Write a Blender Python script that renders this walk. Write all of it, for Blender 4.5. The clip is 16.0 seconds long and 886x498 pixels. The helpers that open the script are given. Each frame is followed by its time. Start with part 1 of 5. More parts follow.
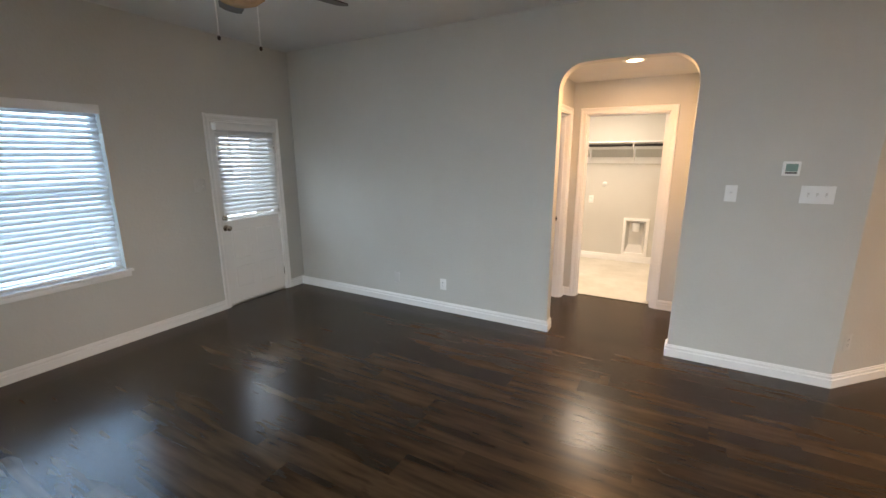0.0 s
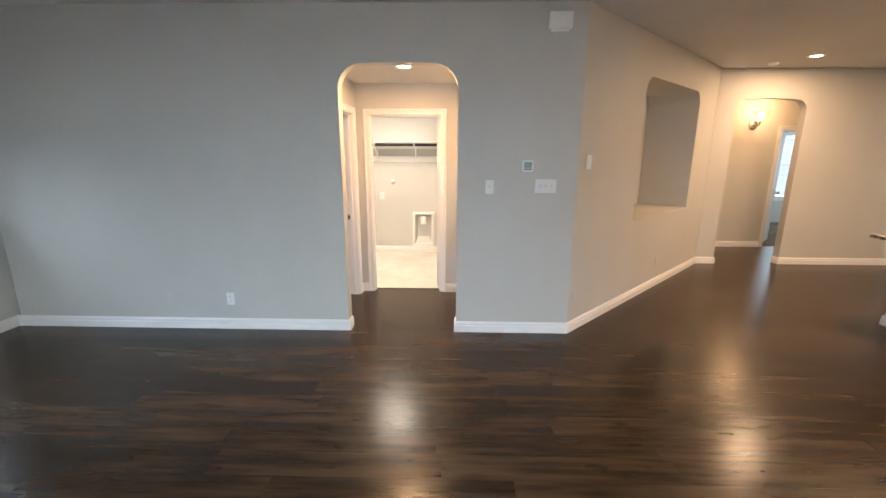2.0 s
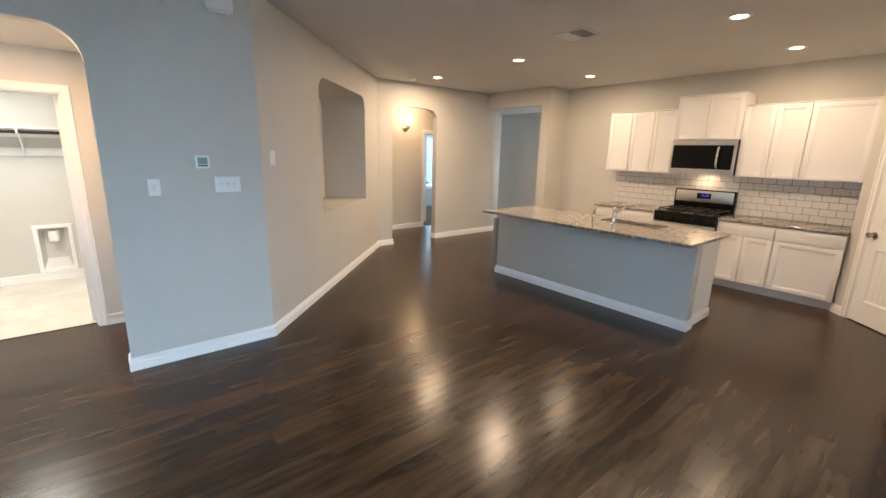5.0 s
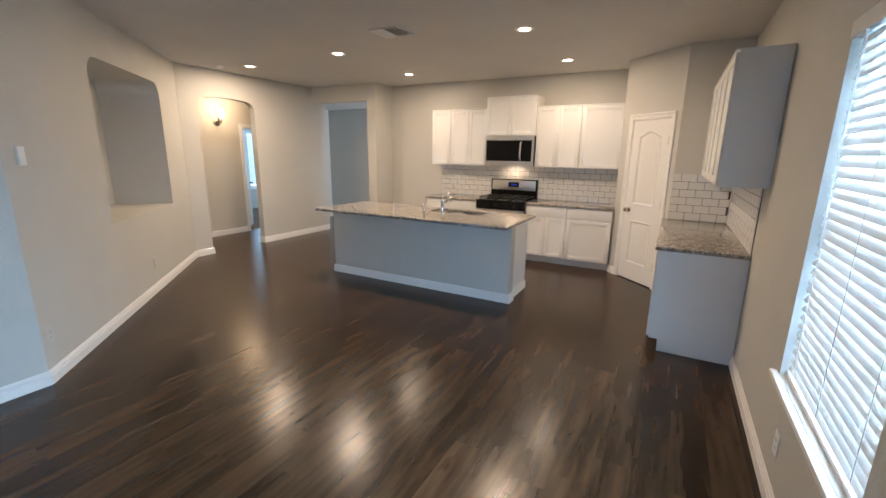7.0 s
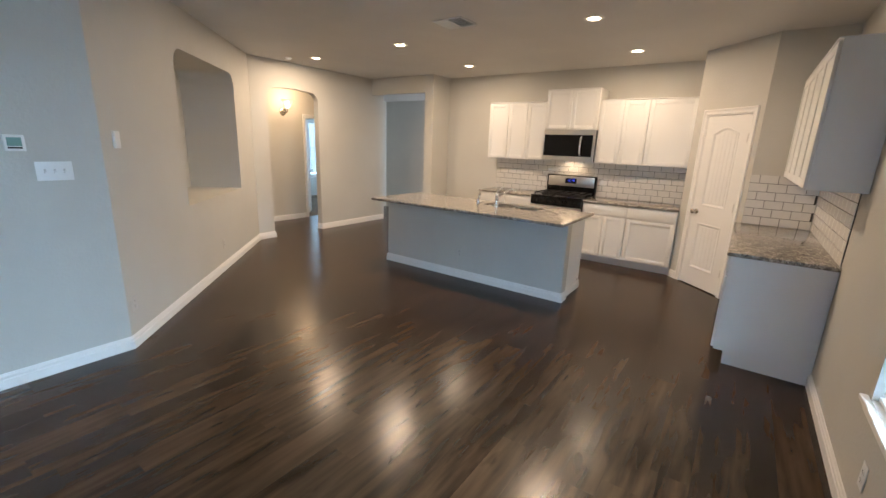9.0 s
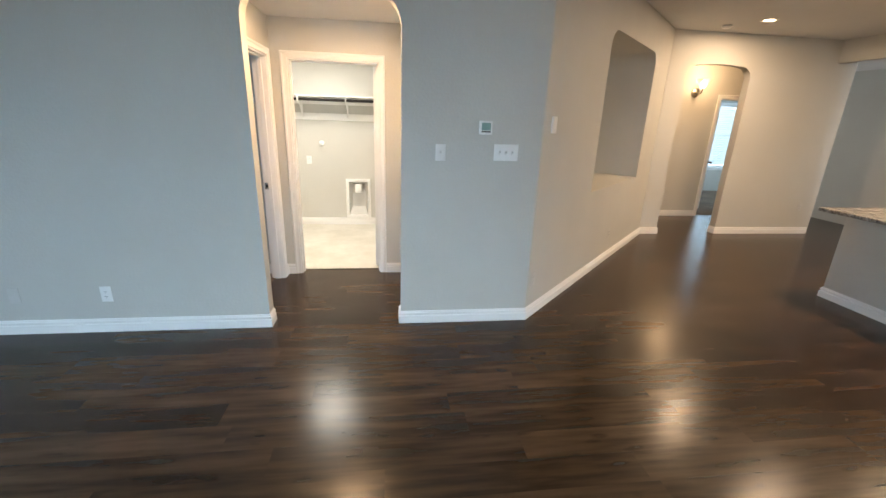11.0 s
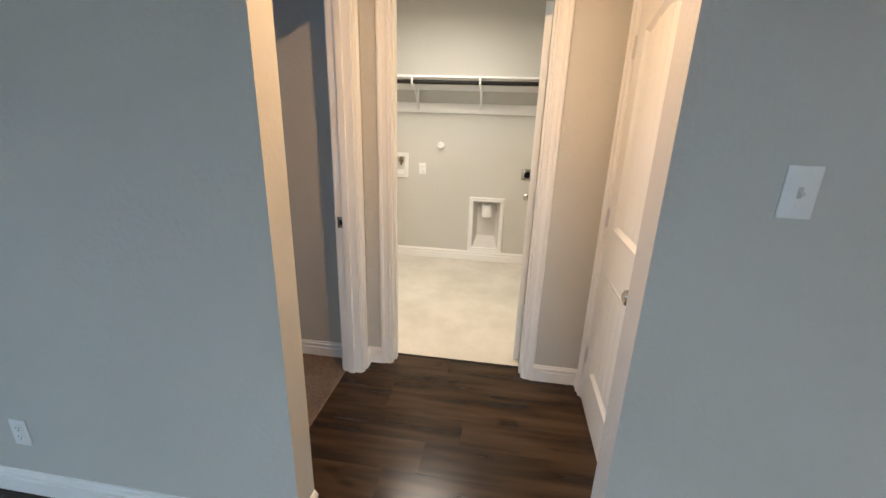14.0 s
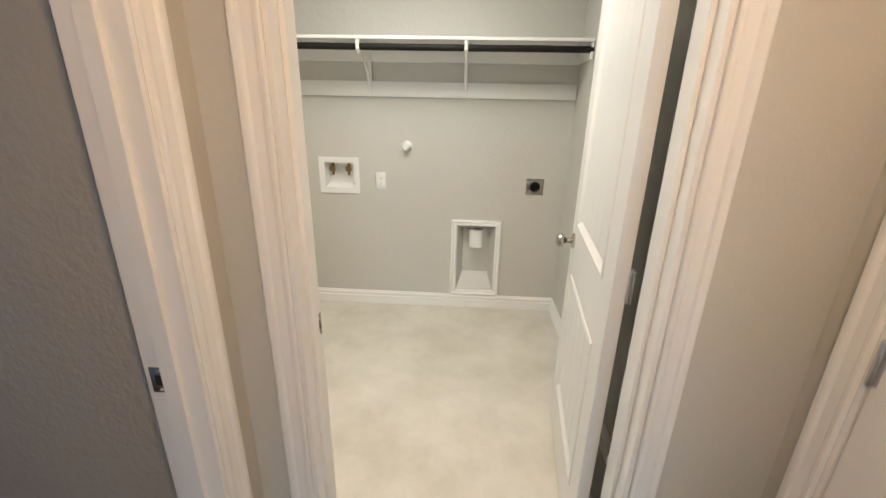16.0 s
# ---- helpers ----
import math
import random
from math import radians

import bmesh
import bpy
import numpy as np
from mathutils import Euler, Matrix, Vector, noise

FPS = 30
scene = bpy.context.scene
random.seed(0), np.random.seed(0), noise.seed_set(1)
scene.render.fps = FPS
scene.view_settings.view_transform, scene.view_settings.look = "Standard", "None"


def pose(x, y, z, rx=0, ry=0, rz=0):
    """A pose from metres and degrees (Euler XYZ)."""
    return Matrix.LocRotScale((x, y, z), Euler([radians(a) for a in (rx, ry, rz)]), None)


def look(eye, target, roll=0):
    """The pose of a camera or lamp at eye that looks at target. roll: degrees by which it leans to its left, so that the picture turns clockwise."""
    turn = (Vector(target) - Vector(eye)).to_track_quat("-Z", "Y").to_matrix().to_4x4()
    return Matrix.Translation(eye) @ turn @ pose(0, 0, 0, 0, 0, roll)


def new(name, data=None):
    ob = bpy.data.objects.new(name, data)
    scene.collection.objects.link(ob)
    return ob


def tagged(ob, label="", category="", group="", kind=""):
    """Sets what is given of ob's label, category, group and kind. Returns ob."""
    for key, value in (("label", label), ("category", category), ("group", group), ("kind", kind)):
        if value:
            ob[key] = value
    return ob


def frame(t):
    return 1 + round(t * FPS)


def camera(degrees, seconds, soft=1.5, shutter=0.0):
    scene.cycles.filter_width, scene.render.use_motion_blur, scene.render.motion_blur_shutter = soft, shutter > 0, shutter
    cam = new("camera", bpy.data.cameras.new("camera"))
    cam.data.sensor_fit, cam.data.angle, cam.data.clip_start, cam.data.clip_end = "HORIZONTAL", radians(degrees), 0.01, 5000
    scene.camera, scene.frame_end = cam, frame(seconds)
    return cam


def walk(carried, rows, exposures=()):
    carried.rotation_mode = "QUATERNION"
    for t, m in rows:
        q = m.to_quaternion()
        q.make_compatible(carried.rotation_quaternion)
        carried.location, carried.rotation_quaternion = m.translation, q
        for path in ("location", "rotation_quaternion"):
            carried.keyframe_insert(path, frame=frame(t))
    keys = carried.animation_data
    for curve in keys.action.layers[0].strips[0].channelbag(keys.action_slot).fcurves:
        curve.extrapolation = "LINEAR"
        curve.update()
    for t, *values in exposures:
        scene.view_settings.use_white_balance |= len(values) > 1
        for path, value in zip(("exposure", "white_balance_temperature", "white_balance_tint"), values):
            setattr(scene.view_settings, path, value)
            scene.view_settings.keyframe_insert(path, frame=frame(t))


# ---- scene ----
cam = camera(93.7, 16.0)
PATH = [
    (0, (-1.084, -3.593, 1.597), (-2.03, -1.888, 1.154), -0.2),
    (0.5, (-1.085, -3.57, 1.6), (-1.837, -1.771, 1.154), -0.3),
    (1, (-1.064, -3.568, 1.599), (-1.606, -1.696, 1.153), -0.1),
    (1.5, (-1.031, -3.562, 1.592), (-1.342, -1.638, 1.145), 0.1),
    (2, (-1.031, -3.563, 1.6), (-1.083, -1.615, 1.15), 0.2),
    (2.5, (-1.047, -3.552, 1.588), (-0.847, -1.611, 1.147), 0.2),
    (3, (-1.06, -3.522, 1.588), (-0.613, -1.623, 1.148), 0.1),
    (3.5, (-1.065, -3.502, 1.589), (-0.389, -1.672, 1.148), 0.2),
    (4, (-1.066, -3.496, 1.583), (-0.179, -1.757, 1.147), 0.3),
    (4.5, (-1.054, -3.513, 1.585), (0.023, -1.885, 1.149), 0.5),
    (4.7, (-1.034, -3.535, 1.607), (0.108, -1.955, 1.163), 0.9),
    (6.8, (-0.983, -3.569, 1.585), (0.7, -2.586, 1.135), 0.8),
    (7, (-0.973, -3.577, 1.588), (0.739, -2.647, 1.135), 0.8),
    (7.5, (-0.973, -3.593, 1.596), (0.788, -2.764, 1.137), 0.9),
    (8, (-0.975, -3.602, 1.597), (0.793, -2.791, 1.133), 1.2),
    (8.5, (-0.982, -3.573, 1.598), (0.738, -2.668, 1.123), 1.6),
    (9, (-0.991, -3.529, 1.58), (0.593, -2.41, 1.091), 2.1),
    (9.5, (-1.013, -3.47, 1.571), (0.317, -2.067, 1.057), 2.3),
    (10, (-1.073, -3.377, 1.568), (-0.091, -1.721, 1.026), 2.2),
    (10.2, (-1.072, -3.317, 1.584), (-0.259, -1.578, 1.023), 2.2),
    (12.3, (-1.146, -2.180, 1.513), (-1.310, -0.288, 0.888), 2.5),
    (12.5, (-1.153, -2.052, 1.516), (-1.339, -0.162, 0.890), 2.7),
    (13, (-1.241, -1.724, 1.490), (-1.472, 0.162, 0.866), 2.3),
    (13.5, (-1.325, -1.366, 1.467), (-1.597, 0.512, 0.849), 1.4),
    (14, (-1.367, -1.009, 1.463), (-1.637, 0.867, 0.842), 1.8),
    (14.5, (-1.472, -0.634, 1.439), (-1.691, 1.244, 0.786), 1.0),
    (15, (-1.510, -0.286, 1.435), (-1.708, 1.593, 0.778), 0.6),
    (15.5, (-1.521, 0.024, 1.446), (-1.700, 1.902, 0.784), 1.0),
    (16, (-1.604, 0.335, 1.433), (-1.711, 2.218, 0.768), 1.2),
]
EXPOSURES = [(0.0, 0.20, 8300, 24), (1.0, 0.44, 7900, 23), (3.0, 0.38, 7300, 21), (4.5, 0.46, 6600, 16), (8.0, 0.33, 5800, 12), (10.2, 0.40, 6600, 13), (13.0, 0.14, 6900, 16), (13.8, -0.08, 7000, 17), (14.6, -0.24, 6800, 15), (16.0, -0.34, 6500, 14)]
walk(cam, [(t, look(eye, target, roll)) for t, eye, target, roll in PATH], exposures=EXPOSURES)

# ---- world and daylight ----
world = bpy.data.worlds.new("sky")
scene.world = world
world.use_nodes = True
wn = world.node_tree.nodes
sky = wn.new("ShaderNodeTexSky")
sky.sky_type = "NISHITA"
sky.sun_disc = False
sky.sun_elevation = radians(48)
sky.sun_rotation = radians(200)
wn["Background"].inputs["Strength"].default_value = 0.12
world.node_tree.links.new(sky.outputs[0], wn["Background"].inputs["Color"])

sun = new("sun", bpy.data.lights.new("sun", "SUN"))
sun.data.energy, sun.data.angle, sun.data.color = 2.5, radians(0.6), (1.0, 0.95, 0.88)
sun.matrix_world = pose(0, 0, 12, 42, 0, 20)

DAY = (0.54, 0.80, 1.0)
WARM = (1.0, 0.66, 0.36)
SOFT_WARM = (1.0, 0.72, 0.46)


def daylight(eye, target, w, h, watts, color=DAY):
    """Sky light standing outside a window's glass; some of the openings are unseen additions."""
    lamp = new("window_and_fill_daylight", bpy.data.lights.new("window_and_fill_daylight", "AREA"))
    lamp.data.shape, lamp.data.size, lamp.data.size_y = "RECTANGLE", w, h
    lamp.data.energy, lamp.data.color = watts, color
    lamp.matrix_world = look(eye, target)


daylight((-5.45, -2.66, 1.30), (-4, -2.66, 1.30), 1.60, 1.45, 56, (0.28, 0.60, 1.0))
daylight((-5.45, -0.66, 1.40), (-4, -0.66, 1.40), 0.62, 0.95, 13, (0.45, 0.72, 1.0))
daylight((0.945, -4.47, 1.34), (0.945, -3, 1.34), 1.00, 1.65, 96)
# the next two stand in unseen windows, added to lift the room's daylight
daylight((-0.675, -4.47, 1.34), (-0.675, -3, 1.34), 1.00, 1.65, 62)
daylight((-3.10, -4.47, 1.34), (-3.10, -3, 1.34), 1.00, 1.65, 46)
daylight((7.04, 6.85, 1.35), (7.04, 5, 1.35), 0.95, 1.55, 20)
# fill from an unseen east opening, added to brighten the study
daylight((7.84, 5.10, 1.35), (6, 5.10, 1.35), 1.00, 1.50, 34)
# side hall light from an unseen opening added at its south end
daylight((6.25, -1.72, 1.5), (6.25, 0, 1.5), 0.8, 1.4, 88, (0.80, 0.90, 1.0))
# blue bedroom daylight from an unseen opening added in its west wall
daylight((-7.22, 2.6, 1.4), (-6, 2.6, 1.4), 1.6, 1.4, 80, (0.20, 0.50, 1.0))

CEIL = 2.74
DOWNLIGHTS = [(3.25, 1.87, CEIL, 25), (3.18, 0.17, CEIL, 31), (3.18, -2.17, CEIL, 32),
              (4.70, 0.13, CEIL, 11), (4.70, -2.24, CEIL, 10), (-1.47, 0.25, 2.325, 20)]


def lamp_glow(name, x, y, z, watts, radius, color=WARM, spread=180):
    lamp = new(name, bpy.data.lights.new(name, "AREA"))
    lamp.data.shape, lamp.data.size = "DISK", radius * 2
    lamp.data.energy, lamp.data.color, lamp.data.spread = watts, color, radians(spread)
    lamp.matrix_world = pose(x, y, z)


for lx, ly, lz, lw in DOWNLIGHTS:
    lamp_glow("downlight_glow", lx, ly, lz - 0.012, lw, 0.05, SOFT_WARM if lx > 0 else WARM)
lamp_glow("laundry_glow", -1.95, 2.0, 2.40, 29, 0.34, (1.0, 0.97, 0.86), 170)


# ---- materials ----
def nodes_of(name):
    m = bpy.data.materials.new(name)
    m.use_nodes = True
    nt = m.node_tree
    return m, nt, nt.nodes["Principled BSDF"]


def node(nt, kind, **inputs):
    n = nt.nodes.new(kind)
    for key, value in inputs.items():
        n.inputs[key.replace("_", " ")].default_value = value
    return n


def ramp(nt, src, stops):
    r = nt.nodes.new("ShaderNodeValToRGB")
    els = r.color_ramp.elements
    while len(els) < len(stops):
        els.new(0.5)
    for e, (p, c) in zip(els, stops):
        e.position, e.color = p, (*c, 1)
    nt.links.new(src, r.inputs[0])
    return r.outputs[0]


def bump(nt, src, bsdf, strength, distance):
    b = node(nt, "ShaderNodeBump", Strength=strength, Distance=distance)
    nt.links.new(src, b.inputs["Height"])
    nt.links.new(b.outputs[0], bsdf.inputs["Normal"])


def coords(nt, out="Object", scale=(1, 1, 1)):
    tc = nt.nodes.new("ShaderNodeTexCoord")
    mp = nt.nodes.new("ShaderNodeMapping")
    mp.inputs["Scale"].default_value = scale
    nt.links.new(tc.outputs[out], mp.inputs[0])
    return mp.outputs[0]


def noise_tex(nt, vec, scale, detail=3.0, rough=0.55):
    n = node(nt, "ShaderNodeTexNoise", Scale=scale, Detail=detail, Roughness=rough)
    nt.links.new(vec, n.inputs["Vector"])
    return n.outputs["Fac"]


def painted(name, color, rough=0.5, peel=70.0, relief=0.0012, strength=0.35, vary=0.05, gloss=0.4):
    """Paint: slight tone drift, roller or orange-peel relief."""
    m, nt, b = nodes_of(name)
    vec = coords(nt)
    broad = noise_tex(nt, vec, 1.3, 4)
    lo = tuple(c * (1 - vary) for c in color)
    hi = tuple(min(1, c * (1 + vary)) for c in color)
    nt.links.new(ramp(nt, broad, [(0.3, lo), (0.7, hi)]), b.inputs["Base Color"])
    r = nt.nodes.new("ShaderNodeMapRange")
    r.inputs["To Min"].default_value, r.inputs["To Max"].default_value = rough - 0.06, rough + 0.06
    nt.links.new(noise_tex(nt, vec, 9, 3), r.inputs["Value"])
    nt.links.new(r.outputs[0], b.inputs["Roughness"])
    b.inputs["Specular IOR Level"].default_value = gloss
    bump(nt, noise_tex(nt, vec, peel, 2.5), b, strength, relief)
    return m


def metal(name, color, rough, streak=(1, 1, 60)):
    m, nt, b = nodes_of(name)
    b.inputs["Metallic"].default_value = 1.0
    b.inputs["Base Color"].default_value = (*color, 1)
    f = noise_tex(nt, coords(nt, scale=streak), 8, 3)
    r = nt.nodes.new("ShaderNodeMapRange")
    r.inputs["To Min"].default_value, r.inputs["To Max"].default_value = max(0.03, rough - 0.07), rough + 0.08
    nt.links.new(f, r.inputs["Value"])
    nt.links.new(r.outputs[0], b.inputs["Roughness"])
    bump(nt, f, b, 0.05, 0.0004)
    return m


def plain(name, color, rough=0.4, gloss=0.5, vary=0.06):
    m, nt, b = nodes_of(name)
    f = noise_tex(nt, coords(nt), 14, 3)
    nt.links.new(ramp(nt, f, [(0.3, tuple(c * (1 - vary) for c in color)), (0.7, tuple(min(1, c * (1 + vary)) for c in color))]), b.inputs["Base Color"])
    b.inputs["Roughness"].default_value = rough
    b.inputs["Specular IOR Level"].default_value = gloss
    return m


def lit(name, color, strength):
    m, nt, b = nodes_of(name)
    b.inputs["Base Color"].default_value = (*color, 1)
    b.inputs["Emission Color"].default_value = (*color, 1)
    b.inputs["Emission Strength"].default_value = strength
    return m


def wood_floor():
    m, nt, b = nodes_of("dark_walnut_plank")
    info = nt.nodes.new("ShaderNodeObjectInfo")
    geo = nt.nodes.new("ShaderNodeNewGeometry")
    add = nt.nodes.new("ShaderNodeMath")
    add.operation = "ADD"
    nt.links.new(info.outputs["Random"], add.inputs[0])
    nt.links.new(geo.outputs["Random Per Island"], add.inputs[1])
    frac = nt.nodes.new("ShaderNodeMath")
    frac.operation = "FRACT"
    nt.links.new(add.outputs[0], frac.inputs[0])
    shift = nt.nodes.new("ShaderNodeVectorMath")
    shift.operation = "MULTIPLY_ADD"
    nt.links.new(frac.outputs[0], shift.inputs[0])
    shift.inputs[1].default_value = (17.0, 9.0, 5.0)
    nt.links.new(geo.outputs["Position"], shift.inputs[2])

    def stretched(scale):
        mp = nt.nodes.new("ShaderNodeMapping")
        mp.inputs["Scale"].default_value = scale
        nt.links.new(shift.outputs[0], mp.inputs[0])
        return mp.outputs[0]

    def scaled(src, k, plus):
        n = nt.nodes.new("ShaderNodeMath")
        n.operation = "MULTIPLY_ADD"
        nt.links.new(src, n.inputs[0])
        n.inputs[1].default_value = k
        if isinstance(plus, float):
            n.inputs[2].default_value = plus
        else:
            nt.links.new(plus, n.inputs[2])
        return n.outputs[0]

    grain = noise_tex(nt, stretched((1.7, 17, 1)), 1.3, 3, 0.5)
    cloud = noise_tex(nt, stretched((1.2, 7.0, 1)), 1.2, 2.5, 0.5)
    knots = noise_tex(nt, stretched((5.0, 16.0, 1)), 1.0, 1.5, 0.4)
    knot = nt.nodes.new("ShaderNodeMapRange")
    nt.links.new(knots, knot.inputs["Value"])
    knot.inputs["From Min"].default_value, knot.inputs["From Max"].default_value = 0.66, 0.76
    tone = scaled(grain, 0.55, scaled(frac.outputs[0], 0.16, scaled(cloud, 0.70, -0.18)))
    tone = scaled(knot.outputs[0], -0.16, tone)
    col = ramp(nt, tone, [(0.28, (0.0095, 0.0052, 0.0027)), (0.52, (0.036, 0.0203, 0.0105)), (0.78, (0.088, 0.0520, 0.0285))])
    nt.nodes["Color Ramp"].color_ramp.interpolation = "B_SPLINE"
    nt.links.new(col, b.inputs["Base Color"])
    r = nt.nodes.new("ShaderNodeMapRange")
    r.inputs["To Min"].default_value, r.inputs["To Max"].default_value = 0.215, 0.250
    nt.links.new(cloud, r.inputs["Value"])
    nt.links.new(r.outputs[0], b.inputs["Roughness"])
    b.inputs["Specular IOR Level"].default_value = 0.34
    bump(nt, grain, b, 0.07, 0.0006)
    return m


def granite():
    m, nt, b = nodes_of("speckled_granite")
    vec = coords(nt)
    v = node(nt, "ShaderNodeTexVoronoi", Scale=120.0)
    nt.links.new(vec, v.inputs["Vector"])
    speck = nt.nodes.new("ShaderNodeMath")
    speck.operation = "MULTIPLY_ADD"
    nt.links.new(v.outputs["Color"], speck.inputs[0])
    speck.inputs[1].default_value = 0.45
    nt.links.new(noise_tex(nt, vec, 16, 6, 0.7), speck.inputs[2])
    nt.links.new(ramp(nt, speck.outputs[0], [(0.42, (0.03, 0.027, 0.026)), (0.60, (0.15, 0.135, 0.12)), (0.78, (0.32, 0.295, 0.265)), (0.98, (0.60, 0.56, 0.51))]), b.inputs["Base Color"])
    b.inputs["Roughness"].default_value = 0.07
    return m


def vinyl():
    m, nt, b = nodes_of("mottled_cream_vinyl")
    vec = coords(nt)
    a = noise_tex(nt, vec, 3.2, 6, 0.65)
    nt.links.new(ramp(nt, a, [(0.35, (0.60, 0.575, 0.50)), (0.55, (0.69, 0.665, 0.595)), (0.7, (0.75, 0.725, 0.66))]), b.inputs["Base Color"])
    b.inputs["Roughness"].default_value = 0.42
    bump(nt, noise_tex(nt, vec, 30, 4), b, 0.15, 0.001)
    return m


def carpet_mat():
    m, nt, b = nodes_of("brown_pile_carpet")
    vec = coords(nt)
    f = noise_tex(nt, vec, 95, 5, 0.75)
    g = noise_tex(nt, vec, 3.0, 3)
    mx = nt.nodes.new("ShaderNodeMath")
    mx.operation = "MULTIPLY_ADD"
    nt.links.new(g, mx.inputs[0])
    mx.inputs[1].default_value = 0.5
    nt.links.new(f, mx.inputs[2])
    nt.links.new(ramp(nt, mx.outputs[0], [(0.5, (0.12, 0.085, 0.062)), (1.0, (0.34, 0.26, 0.20))]), b.inputs["Base Color"])
    b.inputs["Roughness"].default_value = 0.95
    b.inputs["Specular IOR Level"].default_value = 0.1
    bump(nt, f, b, 0.9, 0.008)
    return m


def slat_mat():
    m, nt, b = nodes_of("white_blind_slat")
    b.inputs["Base Color"].default_value = (0.82, 0.83, 0.82, 1)
    b.inputs["Roughness"].default_value = 0.45
    tr = nt.nodes.new("ShaderNodeBsdfTranslucent")
    tr.inputs["Color"].default_value = (0.80, 0.86, 0.88, 1)
    mx = nt.nodes.new("ShaderNodeMixShader")
    mx.inputs[0].default_value = 0.12
    nt.links.new(b.outputs[0], mx.inputs[1])
    nt.links.new(tr.outputs[0], mx.inputs[2])
    nt.links.new(mx.outputs[0], nt.nodes["Material Output"].inputs["Surface"])
    return m


def glass_mat(name, color=(1, 1, 1), rough=0.0):
    m, nt, b = nodes_of(name)
    b.inputs["Base Color"].default_value = (*color, 1)
    b.inputs["Transmission Weight"].default_value = 1.0
    b.inputs["Roughness"].default_value = rough
    b.inputs["IOR"].default_value = 1.45
    return m


WALL = painted("greige_wall_paint", (0.59, 0.577, 0.532), 0.60, 48, 0.0030, 0.75, 0.03, 0.28)
CEILING = painted("flat_ceiling_paint", (0.70, 0.69, 0.67), 0.8, 60, 0.002, 0.5, 0.03, 0.15)
TRIM = painted("white_trim_paint", (0.87, 0.86, 0.835), 0.42, 40, 0.0001, 0.02, 0.01, 0.4)
CABINET = painted("white_cabinet_paint", (0.82, 0.82, 0.80), 0.36, 40, 0.0003, 0.12, 0.02, 0.5)
DOORPAINT = painted("white_door_paint", (0.85, 0.84, 0.81), 0.32, 55, 0.0004, 0.2, 0.02, 0.5)
FLOOR = wood_floor()
SUBFLOOR = plain("dark_joint", (0.012, 0.009, 0.007), 0.7, 0.2)
GRANITE = granite()
VINYL = vinyl()
CARPET = carpet_mat()
SLAT = slat_mat()
GLASS = glass_mat("clear_window_glass")
FROST = glass_mat("frosted_shade_glass", (1.0, 0.93, 0.82), 0.5)
TILE = plain("glazed_white_tile", (0.78, 0.77, 0.74), 0.10, 0.6, 0.04)
GROUT = painted("grey_grout", (0.065, 0.062, 0.06), 0.9, 200, 0.001, 0.5)
STEEL = metal("brushed_stainless_steel", (0.72, 0.70, 0.67), 0.30)
CHROME = metal("polished_chrome", (0.82, 0.82, 0.83), 0.08, (1, 1, 1))
NICKEL = metal("satin_nickel", (0.50, 0.46, 0.41), 0.24, (1, 1, 1))
BRASS = metal("aged_brass", (0.30, 0.20, 0.09), 0.35, (1, 1, 1))
BLACKGLASS = plain("black_glass", (0.006, 0.006, 0.0065), 0.05, 0.25)
BLACK = plain("black_enamel", (0.007, 0.007, 0.007), 0.20, 0.25)
CASTIRON = plain("cast_iron", (0.012, 0.012, 0.012), 0.6, 0.3)
PLASTIC = plain("white_plastic", (0.85, 0.85, 0.83), 0.35, 0.5, 0.02)
IVORY = plain("painted_plate_and_recess_shade", (0.60, 0.585, 0.55), 0.45, 0.4, 0.03)
DARK = plain("dark_slot", (0.02, 0.02, 0.02), 0.5, 0.3)
BRONZE = plain("dark_bronze_rod", (0.012, 0.010, 0.009), 0.55, 0.25)
FANWOOD = plain("dark_fan_blade", (0.045, 0.028, 0.018), 0.4, 0.4, 0.2)
LCD = lit("lcd_screen", (0.12, 0.22, 0.20), 0.25)
CLOCK = lit("blue_clock_display", (0.05, 0.10, 1.0), 0.9)
BULB = lit("warm_lamp_lens", (1.0, 0.74, 0.46), 18.0)
SCONCE_GLOW = lit("warm_sconce_bulb", (1.0, 0.72, 0.42), 13.0)
GRASS = plain("lawn", (0.06, 0.10, 0.03), 0.9, 0.2, 0.3)


# ---- mesh helpers ----
def box(bm, a, b, bevel=0.0, segs=2):
    """A box between two corners, its edges rounded by bevel."""
    t = bmesh.new()
    bmesh.ops.create_cube(t, size=1)
    a, b = Vector(a), Vector(b)
    for v in t.verts:
        v.co = Vector([(a[i] + b[i]) / 2 + v.co[i] * abs(b[i] - a[i]) for i in range(3)])
    if bevel > 0:
        bmesh.ops.bevel(t, geom=t.edges[:], offset=bevel, segments=segs, affect="EDGES", profile=0.5)
    return merge(bm, t)


def merge(bm, t, m=None):
    if m is not None:
        bmesh.ops.transform(t, matrix=m, verts=t.verts)
    me = bpy.data.meshes.new("part")
    t.to_mesh(me)
    t.free()
    bm.from_mesh(me)
    bpy.data.meshes.remove(me)
    return bm


